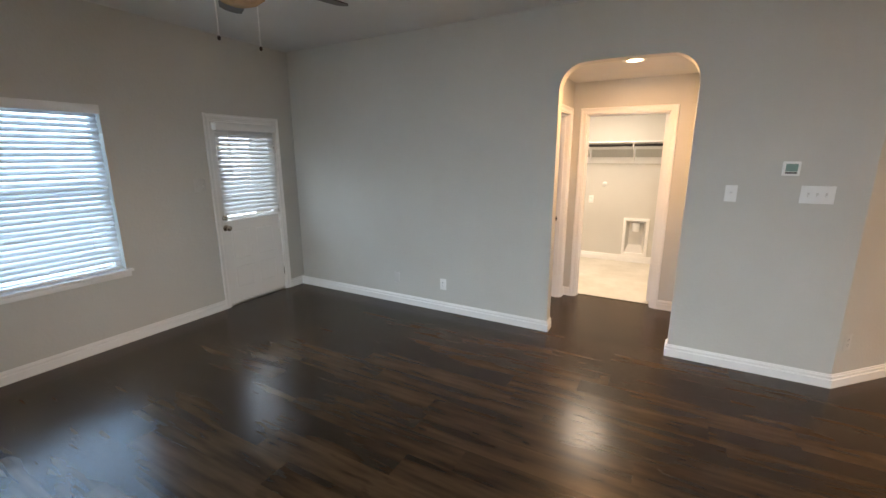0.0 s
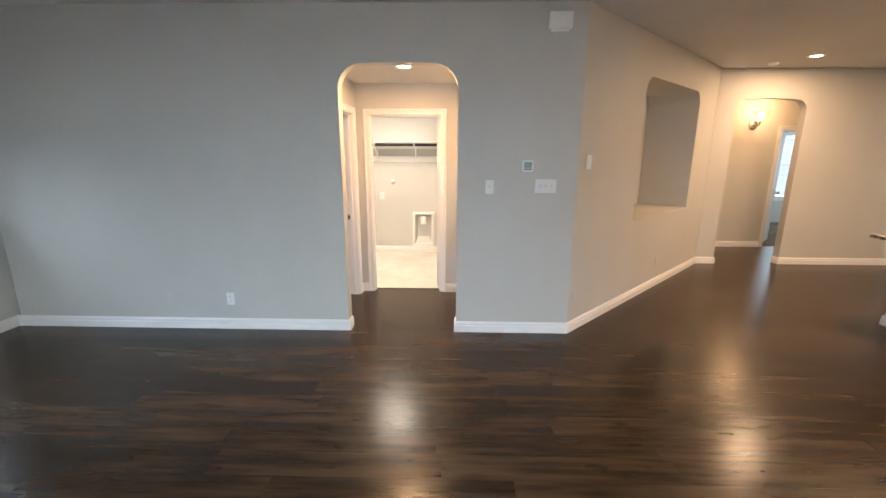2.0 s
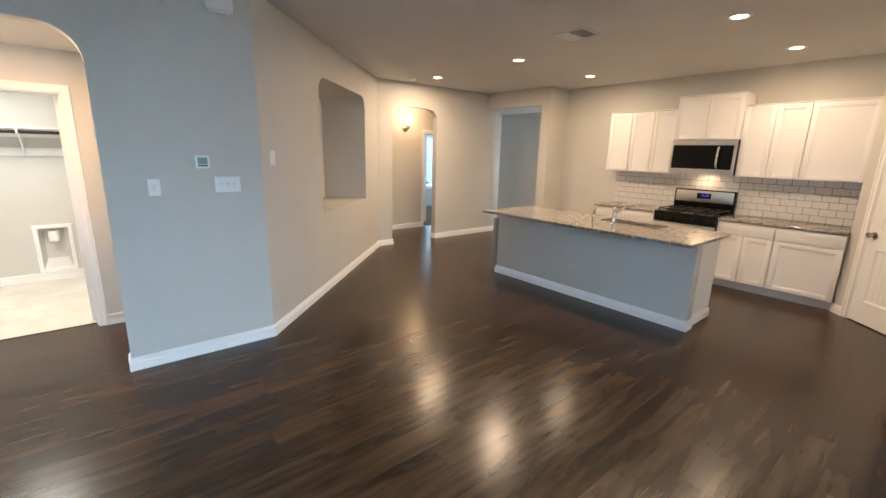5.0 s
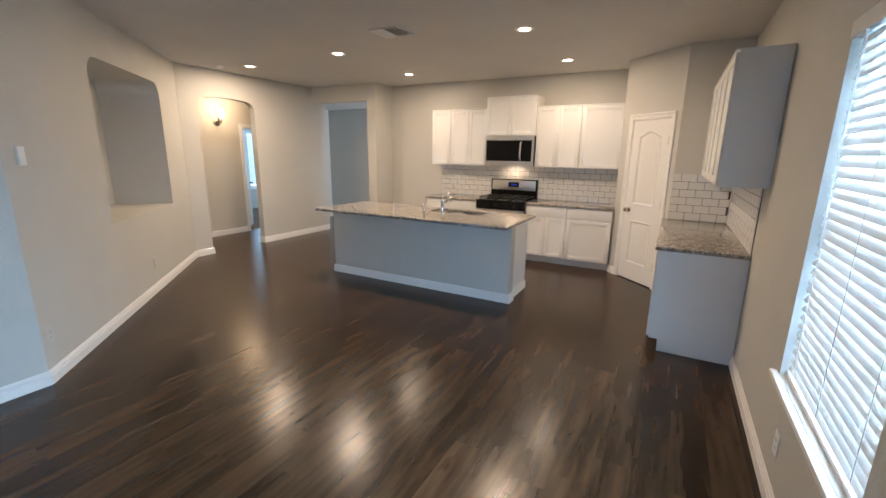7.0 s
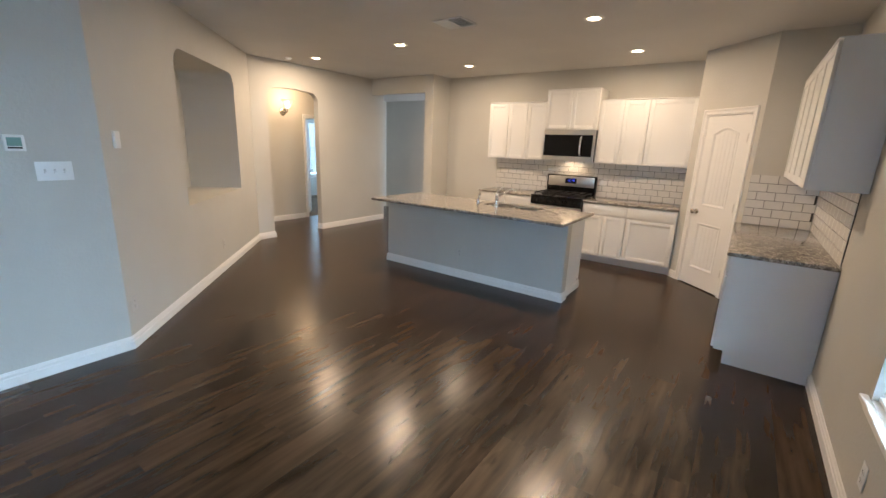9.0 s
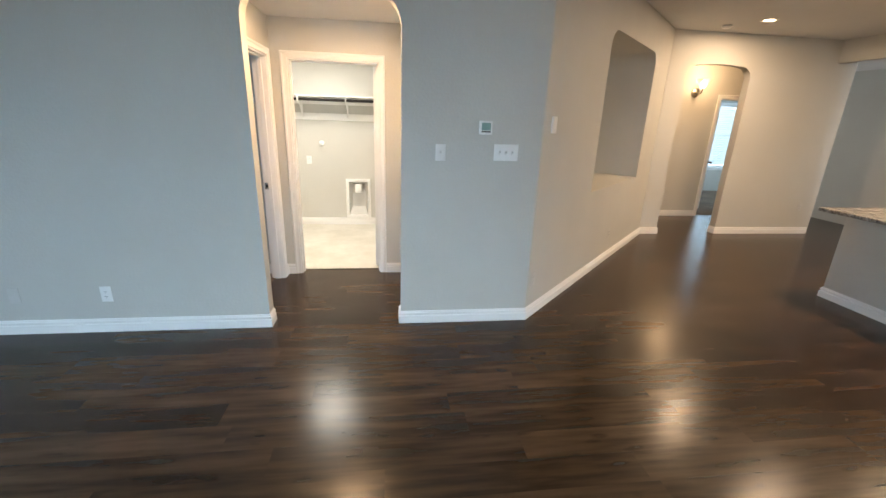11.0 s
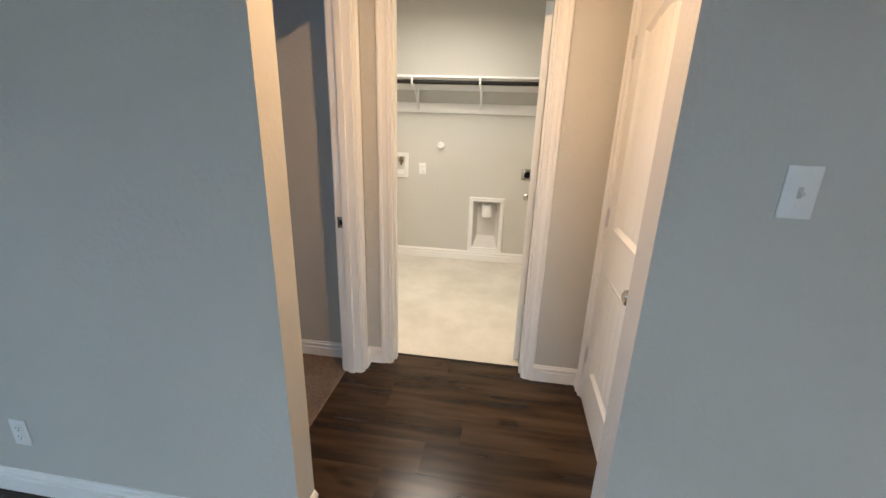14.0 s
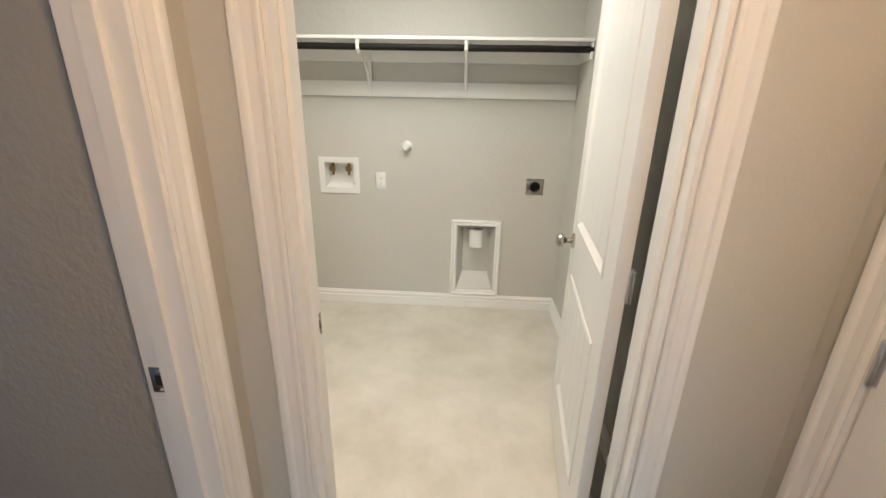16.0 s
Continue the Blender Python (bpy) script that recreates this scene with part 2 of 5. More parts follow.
def lathe(bm, prof, m=None, n=24):
    """A turned body: prof is a list of (radius, height) about local z."""
    t = bmesh.new()
    rings = []
    for r, z in prof:
        rings.append([t.verts.new((r * math.cos(2 * math.pi * k / n), r * math.sin(2 * math.pi * k / n), z)) for k in range(n)])
    for lo, hi in zip(rings, rings[1:]):
        for k in range(n):
            t.faces.new((lo[k], lo[(k + 1) % n], hi[(k + 1) % n], hi[k]))
    if prof[0][0] > 1e-4:
        t.faces.new(rings[0][::-1])
    if prof[-1][0] > 1e-4:
        t.faces.new(rings[-1])
    bmesh.ops.remove_doubles(t, verts=t.verts, dist=1e-5)
    bmesh.ops.recalc_face_normals(t, faces=t.faces)
    return merge(bm, t, m)


def sweep(bm, path, prof, n, closed=False):
    """A closed profile (a outward to the left of the path, b along n) drawn along a flat path with mitred corners."""
    t = bmesh.new()
    path, n = [Vector(p) for p in path], Vector(n).normalized()
    count, rings = len(path), []
    for i, p in enumerate(path):
        before = (p - path[i - 1]).normalized() if (i or closed) else None
        after = (path[(i + 1) % count] - p).normalized() if (i < count - 1 or closed) else None
        before, after = before or after, after or before
        s1, s2 = n.cross(before), n.cross(after)
        mid = (s1 + s2).normalized()
        k = 1 / max(0.25, mid.dot(s1))
        rings.append([t.verts.new(p + mid * (a * k) + n * b) for a, b in prof])
    span = count if closed else count - 1
    q = len(prof)
    for i in range(span):
        lo, hi = rings[i], rings[(i + 1) % count]
        for j in range(q):
            t.faces.new((lo[j], lo[(j + 1) % q], hi[(j + 1) % q], hi[j]))
    if not closed:
        t.faces.new(rings[0])
        t.faces.new(rings[-1][::-1])
    bmesh.ops.recalc_face_normals(t, faces=t.faces)
    return merge(bm, t)


def tube(bm, path, r, n=12):
    """A round bar along points."""
    t = bmesh.new()
    path = [Vector(p) for p in path]
    rings = []
    for i, p in enumerate(path):
        d = (path[min(i + 1, len(path) - 1)] - path[max(i - 1, 0)]).normalized()
        u = d.orthogonal().normalized() if i == 0 else (u - d * u.dot(d)).normalized()
        w = d.cross(u)
        rings.append([t.verts.new(p + u * (r * math.cos(2 * math.pi * k / n)) + w * (r * math.sin(2 * math.pi * k / n))) for k in range(n)])
    for lo, hi in zip(rings, rings[1:]):
        for k in range(n):
            t.faces.new((lo[k], lo[(k + 1) % n], hi[(k + 1) % n], hi[k]))
    t.faces.new(rings[0][::-1])
    t.faces.new(rings[-1])
    bmesh.ops.recalc_face_normals(t, faces=t.faces)
    return merge(bm, t)


def smooth(me, angle=28):
    for p in me.polygons:
        p.use_smooth = True
    me.set_sharp_from_angle(angle=radians(angle))


def link(name, bm, material, rounded=True):
    me = bpy.data.meshes.new(name)
    bm.to_mesh(me)
    bm.free()
    me.materials.append(material)
    if rounded:
        smooth(me)
    return new(name, me)


def part(name, bm, material, parent, label=""):
    ob = link(name, bm, material)
    ob.parent = parent
    return tagged(ob, label) if label else ob


def thing(name, m, label, category, group="", kind=""):
    ob = new(name)
    ob.empty_display_size = 0.1
    ob.matrix_basis = m
    return tagged(ob, label, category, group, kind)


def structure(name, bm, material, label, category="wall", rounded=False):
    return tagged(link(name, bm, material, rounded), label, category, "", "structure")


def panel(bm, outer, holes, origin, u, n, thick):
    """A slab: outline and holes in (u, z), its face at origin, its body thick metres behind the face (n points out of the face)."""
    t = bmesh.new()
    u, n, o = Vector(u).normalized(), Vector(n).normalized(), Vector(origin)
    edges = []
    for loop in (outer, *holes):
        vs = [t.verts.new(o + u * a + Vector((0, 0, z))) for a, z in loop]
        edges += [t.edges.new((vs[i], vs[(i + 1) % len(vs)])) for i in range(len(vs))]
    bmesh.ops.triangle_fill(t, use_beauty=True, use_dissolve=True, edges=edges, normal=n)
    got = bmesh.ops.extrude_face_region(t, geom=t.faces[:])
    moved = [v for v in got["geom"] if isinstance(v, bmesh.types.BMVert)]
    bmesh.ops.translate(t, verts=moved, vec=-n * thick)
    bmesh.ops.recalc_face_normals(t, faces=t.faces)
    return merge(bm, t)


def rect(a0, z0, a1, z1):
    return [(a0, z0), (a1, z0), (a1, z1), (a0, z1)]


def arched(a0, z0, a1, z1, r, rise=0.0, n=8, mid=6):
    """An opening with rounded upper corners and a top that rises a little towards its middle."""
    pts = [(a0, z0), (a1, z0)]
    for k in range(n + 1):
        w = math.pi / 2 * k / n
        pts.append((a1 - r + r * math.cos(w), z1 - r + r * math.sin(w)))
    for k in range(1, mid):
        f = k / mid
        pts.append((a1 - r + (a0 - a1 + 2 * r) * f, z1 + rise * math.sin(math.pi * f)))
    for k in range(n + 1):
        w = math.pi / 2 * (1 + k / n)
        pts.append((a0 + r + r * math.cos(w), z1 - r + r * math.sin(w)))
    return pts


def notched(a0, a1, top, hole):
    """A wall outline whose opening (as arched() or rect() gives) reaches the floor."""
    h0, h1, *rest = hole
    return [(a0, 0), h0, *rest[::-1], h1, (a1, 0), (a1, top), (a0, top)]


BASE_PROFILE = [(0, 0), (0.017, 0), (0.017, 0.060), (0.0090, 0.0640), (0.0090, 0.0710), (0.0150, 0.0740), (0.0150, 0.0850), (0.0085, 0.0900), (0.0060, 0.0985), (0, 0.1000)]
CASE_W = 0.058
CASE_PROFILE = [(0, 0), (0, 0.0080), (0.003, 0.0105), (0.009, 0.0105), (0.014, 0.0088), (0.034, 0.0108), (0.039, 0.0160), (0.044, 0.0175), (0.052, 0.0175), (0.056, 0.0150), (CASE_W, 0.0110), (CASE_W, 0)]


def baseboard(path):
    """White moulded baseboard; the room lies to the left of the path."""
    bm = bmesh.new()
    sweep(bm, [(x, y, 0.0) for x, y in path], BASE_PROFILE, (0, 0, 1))
    return tagged(link("baseboard", bm, TRIM, False), "white moulded wooden baseboard along the wall", "baseboard", "", "structure")


def casing(parent_label, p, u, n, w, h, sill=None):
    """Moulded casing round an opening: p its lower left corner as seen from the room, u to the right, n into the room."""
    p, u, n = Vector(p), Vector(u).normalized(), Vector(n)
    bm = bmesh.new()
    up = Vector((0, 0, h))
    sweep(bm, [p, p + up, p + u * w + up, p + u * w], CASE_PROFILE, n)
    return tagged(link("door_casing", bm, TRIM, False), parent_label, "door casing", "", "structure")


def jamb(p, u, n, w, h, thick, stop=True):
    """The lining of a door opening through a wall, with its stop strip."""
    p, u, n = Vector(p), Vector(u).normalized(), Vector(n).normalized()
    m = Matrix.Translation(p) @ Matrix((( u.x, -n.x, 0, 0), (u.y, -n.y, 0, 0), (0, 0, 1, 0), (0, 0, 0, 1)))
    t = bmesh.new()
    box(t, (0, 0, 0), (0.012, thick, h), 0.001, 1)
    box(t, (w - 0.012, 0, 0), (w, thick, h), 0.001, 1)
    box(t, (0.012, 0, h - 0.012), (w - 0.012, thick, h), 0.001, 1)
    if stop:
        s0, s1 = thick * 0.35, thick * 0.35 + 0.034
        box(t, (0.012, s0, 0), (0.023, s1, h - 0.012), 0.001, 1)
        box(t, (w - 0.023, s0, 0), (w - 0.012, s1, h - 0.012), 0.001, 1)
        box(t, (0.023, s0, h - 0.023), (w - 0.023, s1, h - 0.012), 0.001, 1)
    bm = bmesh.new()
    merge(bm, t, m)
    return tagged(link("door_jamb", bm, TRIM, False), "white painted door jamb lining the opening", "door jamb", "", "structure")

# ---- structure: walls, floors, ceilings ----
T = 0.115
TOP = CEIL + 0.06

# living room, north wall with the arch to the laundry vestibule
bm = bmesh.new()
panel(bm, notched(-5.10, 0.0, TOP, arched(-1.990, 0, -1.006, 2.302, 0.20, 0.006)), [], (0, 0, 0), (1, 0, 0), (0, -1, 0), T)
structure("wall_north", bm, WALL, "greige painted wall with a round-cornered archway")

# diagonal wall with the art niche
DU = Vector((1, 1, 0)).normalized()
DN = Vector((1, -1, 0)).normalized()
L2 = math.sqrt(2)
DLEN = 2.59 * L2
N0, N1, NZ0, NZ1, ND = 0.875 * L2, 2.075 * L2, 0.90, 2.36, 0.64
bm = bmesh.new()
panel(bm, rect(0, 0, DLEN, TOP), [arched(N0, NZ0, N1, NZ1, 0.16, 0.0)], (0, 0, 0), DU, DN, T)
structure("wall_diagonal", bm, WALL, "greige painted diagonal wall with a recessed niche")
bm = bmesh.new()
sweep(bm, [DU * a + Vector((0, 0, z)) - DN * T for a, z in arched(N0, NZ0, N1, NZ1, 0.16, 0.0)],
      [(-0.03, 0), (0, 0), (0, -(ND - T)), (-0.03, -(ND - T))], DN, True)
panel(bm, rect(N0 - 0.1, NZ0 - 0.1, N1 + 0.1, NZ1 + 0.1), [], -DN * ND, DU, DN, 0.05)
structure("niche_lining", bm, WALL, "greige painted inside of the wall niche")

# wall with the foyer archway
FY = 2.585
bm = bmesh.new()
panel(bm, notched(2.59, 5.42, TOP, arched(2.86, 0, 3.815, 2.335, 0.15, 0.02)), [], (0, FY, 0), (1, 0, 0), (0, -1, 0), T)
structure("wall_foyer", bm, WALL, "greige painted wall with a small foyer archway")

# wall with the square hall opening, and the return beside it
HX, HY = 5.10, 1.10
bm = bmesh.new()
panel(bm, [(-1.28, 0), (-HY, 0), (-HY, TOP), (-FY, TOP), (-FY, 2.45), (-1.28, 2.45)], [], (HX, 0, 0), (0, -1, 0), (-1, 0, 0), T)
structure("wall_hall_opening", bm, WALL, "greige painted wall with a square-topped hall opening")
KX = 5.60
bm = bmesh.new()
panel(bm, rect(HX + T, 0, KX + T, TOP), [], (0, HY, 0), (1, 0, 0), (0, -1, 0), T)
structure("wall_return", bm, WALL, "short greige return wall beside the kitchen")
bm = bmesh.new()
panel(bm, rect(-HY, 0, 4.3, TOP), [], (KX, 0, 0), (0, -1, 0), (-1, 0, 0), T)
structure("wall_kitchen", bm, WALL, "greige painted kitchen wall behind the cabinets")

# pantry corner
PA, PB = Vector((5.05, -2.93, 0)), Vector((4.40, -3.58, 0))
bm = bmesh.new()
panel(bm, rect(0, 0, KX - 0.002 - PA.x, TOP), [], (PA.x, PA.y, 0), (1, 0, 0), (0, 1, 0), T)
structure("wall_pantry_side", bm, WALL, "greige side wall of the corner pantry")
PU = (PB - PA).normalized()
PN = Vector((PU.y, -PU.x, 0))
PN = PN if PN.x < 0 else -PN
PL = (PB - PA).length
PD0, PD1, PDH = 0.190, 0.800, 2.015
bm = bmesh.new()
panel(bm, notched(0, PL, TOP, rect(PD0, 0, PD1, PDH)), [], PA, PU, PN, T)
structure("wall_pantry", bm, WALL, "greige diagonal pantry wall round its door")
CY = -4.15
bm = bmesh.new()
panel(bm, rect(0, 0, PB.y - CY - 0.002, TOP), [], (PB.x, PB.y, 0), (0, -1, 0), (-1, 0, 0), T)
structure("wall_tiled", bm, WALL, "greige wall above the side counter backsplash")

# south wall: window plus two unseen additions; west wall: window and patio door
WC = (0.45, 0.555, 1.44, 2.13)
# WS and W3 are added out of view, for fill daylight
WS = (-1.17, 0.555, -0.18, 2.13)
W3 = (-3.60, 0.555, -2.61, 2.13)
bm = bmesh.new()
panel(bm, rect(-5.6, 0, KX + T, TOP), [rect(*WC), rect(*WS), rect(*W3)], (0, CY, 0), (1, 0, 0), (0, 1, 0), 0.15)
structure("wall_south", bm, WALL, "greige painted outside wall with a tall window and two added ones")
WX = -5.135
WB = (1.90, 0.645, 3.43, 1.99)
PDY0, PDY1, PTH = 0.245, 1.002, 1.942
bm = bmesh.new()
panel(bm, notched(-0.1, 4.15, TOP, rect(PDY0, 0, PDY1, PTH)), [rect(*WB)], (WX, 0, 0), (0, -1, 0), (1, 0, 0), 0.15)
structure("wall_west", bm, WALL, "greige painted outside wall with window and patio door")

# vestibule, laundry
VX0, VX1, VY = -2.11, -0.873, 1.125
LD0, LD1, DH = -1.972, -1.180, 2.005
bm = bmesh.new()
panel(bm, notched(VX0 - T, VX1 + T, 2.6, rect(LD0, 0, LD1, DH)), [], (0, VY, 0), (1, 0, 0), (0, -1, 0), 0.12)
structure("wall_laundry", bm, WALL, "warm-lit greige wall round the laundry doorway")
BD0, BD1 = 0.235, 1.0
bm = bmesh.new()
panel(bm, notched(T + 0.001, VY - 0.001, 2.6, rect(BD0, 0, BD1, DH)), [], (VX0, 0, 0), (0, 1, 0), (1, 0, 0), T)
structure("wall_bedroom_door", bm, WALL, "greige vestibule wall with the bedroom doorway")
RD0, RD1 = 0.287, 1.018
bm = bmesh.new()
panel(bm, notched(-(VY - 0.001), -(T + 0.001), 2.6, rect(-RD1, 0, -RD0, DH)), [], (VX1, 0, 0), (0, -1, 0), (-1, 0, 0), T)
structure("wall_closet_door", bm, WALL, "greige vestibule wall round a closed panel door")
LY0, LY1, LX0, LX1 = VY + 0.12, 3.13, -2.80, -0.955
bm = bmesh.new()
panel(bm, rect(LX0 - T, 0, LX1 + T, 2.6), [rect(-1.531 - 0.131, 0.385 - 0.239, -1.531 + 0.131, 0.385 + 0.239), rect(-2.480 - 0.101, 0.952 - 0.085, -2.480 + 0.101, 0.952 + 0.085)], (0, LY1, 0), (1, 0, 0), (0, -1, 0), T)
structure("wall_laundry_back", bm, WALL, "pale laundry wall with shelf and utility boxes")
bm = bmesh.new()
panel(bm, rect(LY0, 0, LY1, 2.6), [], (LX1, 0, 0), (0, 1, 0), (-1, 0, 0), T)
structure("wall_laundry_east", bm, WALL, "pale laundry side wall behind the open door")
bm = bmesh.new()
panel(bm, rect(LY0, 0, LY1, 2.6), [], (LX0, 0, 0), (0, 1, 0), (1, 0, 0), T)
panel(bm, rect(LX0 - T, 0, VX0 - T, 2.6), [], (0, LY0, 0), (1, 0, 0), (0, 1, 0), 0.118)
structure("wall_laundry_west", bm, WALL, "pale laundry side wall")

# bedroom beyond the vestibule
BX, BY = -7.0, 3.96
bm = bmesh.new()
panel(bm, rect(0, 0, 4.2, 2.6), [], (BX - 0.1, BY, 0), (1, 0, 0), (0, -1, 0), T)
panel(bm, rect(LY1, 0, BY, 2.6), [], (LX0 - T, 0, 0), (0, 1, 0), (-1, 0, 0), T)
structure("wall_bedroom_far", bm, WALL, "greige bedroom wall lit by blue daylight")
bm = bmesh.new()
# opening placed out of view to let the blue daylight in
panel(bm, rect(T, 0, BY, 2.6), [rect(1.8, 0.7, 3.4, 2.1)], (BX, 0, 0), (0, 1, 0), (1, 0, 0), 0.15)
structure("wall_bedroom_west", bm, WALL, "greige bedroom outside wall with an added daylight opening")
bm = bmesh.new()
panel(bm, rect(BX, 0, WX - 0.2, 2.6), [], (0, T, 0), (1, 0, 0), (0, 1, 0), T)
structure("wall_bedroom_south", bm, WALL, "greige bedroom wall")

# foyer, the room behind it and the side hall
FB = 3.78
bm = bmesh.new()
panel(bm, notched(1.2, 5.42, 2.6, rect(4.42, 0, 5.2, DH)), [], (0, FB, 0), (1, 0, 0), (0, -1, 0), T)
structure("wall_foyer_back", bm, WALL, "warm-lit greige foyer wall with a doorway")
bm = bmesh.new()
panel(bm, rect(FY + T, 0, FB, 2.6), [], (1.3, 0, 0), (0, 1, 0), (1, 0, 0), T)
panel(bm, rect(FY + T, 0, FB, 2.6), [], (5.42, 0, 0), (0, 1, 0), (-1, 0, 0), 0.1)
panel(bm, rect(1.3, 0, 2.62, 2.6), [], (0, FY + T - 0.004, 0), (1, 0, 0), (0, 1, 0), 0.05)
structure("wall_foyer_side", bm, WALL, "greige foyer side walls")
bm = bmesh.new()
panel(bm, rect(4.1, 0, 7.8, 2.6), [rect(6.58, 0.58, 7.5, 2.10)], (0, 6.55, 0), (1, 0, 0), (0, -1, 0), 0.15)
panel(bm, rect(FB + T, 0, 6.55, 2.6), [], (4.2, 0, 0), (0, 1, 0), (1, 0, 0), 0.1)
# the hole here is an unseen opening added for the study's fill lamp
panel(bm, rect(FB + T, 0, 6.55, 2.6), [rect(4.6, 0.6, 5.6, 2.1)], (7.75, 0, 0), (0, 1, 0), (-1, 0, 0), 0.1)
panel(bm, rect(5.42, 0, 7.8, 2.6), [], (0, FB + T, 0), (1, 0, 0), (0, 1, 0), 0.1)
structure("wall_study", bm, WALL, "greige walls of the room behind the foyer, with a window and an added opening")
bm = bmesh.new()
panel(bm, rect(-1.5, 0, FB, 2.6), [], (6.75, 0, 0), (0, 1, 0), (-1, 0, 0), T)
# end wall out of view, its opening added to light the hall
panel(bm, rect(KX + T, 0, 6.9, 2.6), [rect(5.85, 0.75, 6.65, 2.2)], (0, -1.5, 0), (1, 0, 0), (0, 1, 0), 0.15)
panel(bm, rect(5.52, 0, 6.75, 2.6), [], (0, FB - 0.02, 0), (1, 0, 0), (0, -1, 0), 0.02)
structure("wall_side_hall", bm, WALL, "greige side hall walls with an added daylight opening")


def slab(name, a, b, material, label, category):
    bm = bmesh.new()
    box(bm, a, b)
    return structure(name, bm, material, label, category)


slab("ceiling", (-5.3, -4.3, CEIL), (KX + 0.2, FY + 0.05, CEIL + 0.1), CEILING, "flat off-white painted ceiling", "ceiling")
slab("ceiling_vestibule", (VX0 - 0.02, T, 2.325), (VX1 + 0.02, VY, 2.40), CEILING, "low off-white vestibule ceiling", "ceiling")
slab("ceiling_laundry", (LX0, LY0, 2.44), (LX1, LY1, 2.50), CEILING, "off-white laundry ceiling", "ceiling")
bm = bmesh.new()
box(bm, (BX - 0.2, T + 0.001, 2.50), (VX0 - T, LY0 - 0.1, 2.56))
box(bm, (BX - 0.2, LY0 - 0.1, 2.50), (LX0 - T, BY + 0.1, 2.56))
structure("ceiling_bedroom", bm, CEILING, "off-white bedroom ceiling", "ceiling")
slab("ceiling_foyer", (1.2, FY + T, 2.52), (7.8, 6.7, 2.58), CEILING, "off-white foyer ceiling", "ceiling")
bm = bmesh.new()
box(bm, (HX + T, HY + T, 2.521), (6.9, FB, 2.579))
box(bm, (KX + T, -1.6, 2.521), (6.9, HY + T, 2.579))
structure("ceiling_side_hall", bm, CEILING, "off-white side hall ceiling", "ceiling")
slab("floor", (-5.3, -4.3, -0.12), (6.9, 5.0, -0.0105), SUBFLOOR, "dark underlay beneath the wood planks", "floor")
slab("floor_laundry", (LX0, VY + 0.105, -0.10), (LX1, LY1, -0.002), VINYL, "mottled cream sheet vinyl laundry floor", "floor")
bm = bmesh.new()
box(bm, (BX - 0.1, T, -0.10), (VX0 - 0.10, LY0 - 0.118, 0.006), 0.004, 1)
box(bm, (BX - 0.1, LY0 - 0.118, -0.10), (LX0 - T, BY, 0.006), 0.004, 1)
structure("floor_bedroom", bm, CARPET, "brown cut-pile bedroom carpet", "carpet")
slab("floor_study", (4.2, FB + 0.06, -0.10), (7.75, 6.55, 0.006), CARPET, "brown carpet in the room behind the foyer", "carpet")
slab("ground", (-60, -60, -0.35), (60, 60, -0.25), GRASS, "green lawn around the house", "ground")

# threshold strip at the carpet edge and the laundry sill
bm = bmesh.new()
box(bm, (LD0 + 0.012, VY + 0.092, -0.003), (LD1 - 0.012, VY + 0.112, 0.003), 0.002, 1)
structure("threshold", bm, SUBFLOOR, "thin dark strip between wood and vinyl", "threshold")

# baseboards, each with the room on its left
baseboard([(-1.990, 0.114), (-1.990, 0.0), (WX, 0.0), (WX, -PDY0 + CASE_W)])
baseboard([(WX, -PDY1 - CASE_W), (WX, CY), (2.70, CY)])
baseboard([(2.86, FY + T), (2.86, FY), (2.59, FY), (0.0, 0.0), (-1.006, 0.0), (-1.006, 0.114)])
baseboard([(5.40, FY), (3.815, FY), (3.815, FY + T)])
baseboard([(KX, 0.05), (KX, HY), (HX, HY), (HX, 1.28)])
baseboard([(VX0, BD1 + CASE_W), (VX0, VY), (LD0 - CASE_W, VY)][::-1])
baseboard([(LD1 + CASE_W, VY), (VX1, VY), (VX1, RD1 + CASE_W)][::-1])
baseboard([(LX1, LY0 + 0.02), (LX1, LY1), (LX0, LY1), (LX0, LY0)])
baseboard([(VX0 - T, VY - 0.002), (LX0 - T, VY - 0.002), (LX0 - T, BY), (BX, BY), (BX, T)])
baseboard([(4.35, FB), (1.3, FB)])
bm = bmesh.new()
p0 = PA + PU * (PD0 - CASE_W)
sweep(bm, [p0, PA] if PN.dot(Vector((0, 0, 1)).cross((PA - p0).normalized())) > 0 else [PA, p0], BASE_PROFILE, (0, 0, 1))
tagged(link("baseboard", bm, TRIM), "white moulded wooden baseboard beside the pantry door", "baseboard", "", "structure")

# door casings and linings
casing("white moulded casing round the laundry doorway", (LD0, VY, 0), (1, 0, 0), (0, -1, 0), LD1 - LD0, DH)
jamb((LD0, VY, 0), (1, 0, 0), (0, -1, 0), LD1 - LD0, DH, 0.12)
casing("white moulded casing round the bedroom doorway", (VX0, BD0, 0), (0, 1, 0), (1, 0, 0), BD1 - BD0, DH)
casing("white moulded casing on the bedroom side", (VX0 - T, BD1, 0), (0, -1, 0), (-1, 0, 0), BD1 - BD0, DH)
jamb((VX0, BD0, 0), (0, 1, 0), (1, 0, 0), BD1 - BD0, DH, T)
casing("white moulded casing round the closet door", (VX1, RD1, 0), (0, -1, 0), (-1, 0, 0), RD1 - RD0, DH)
jamb((VX1, RD1, 0), (0, -1, 0), (-1, 0, 0), RD1 - RD0, DH, T, False)
casing("white moulded casing round the pantry door", PA + PU * PD0, PU, PN, PD1 - PD0, PDH)
jamb(PA + PU * PD0, PU, PN, PD1 - PD0, PDH, T, False)
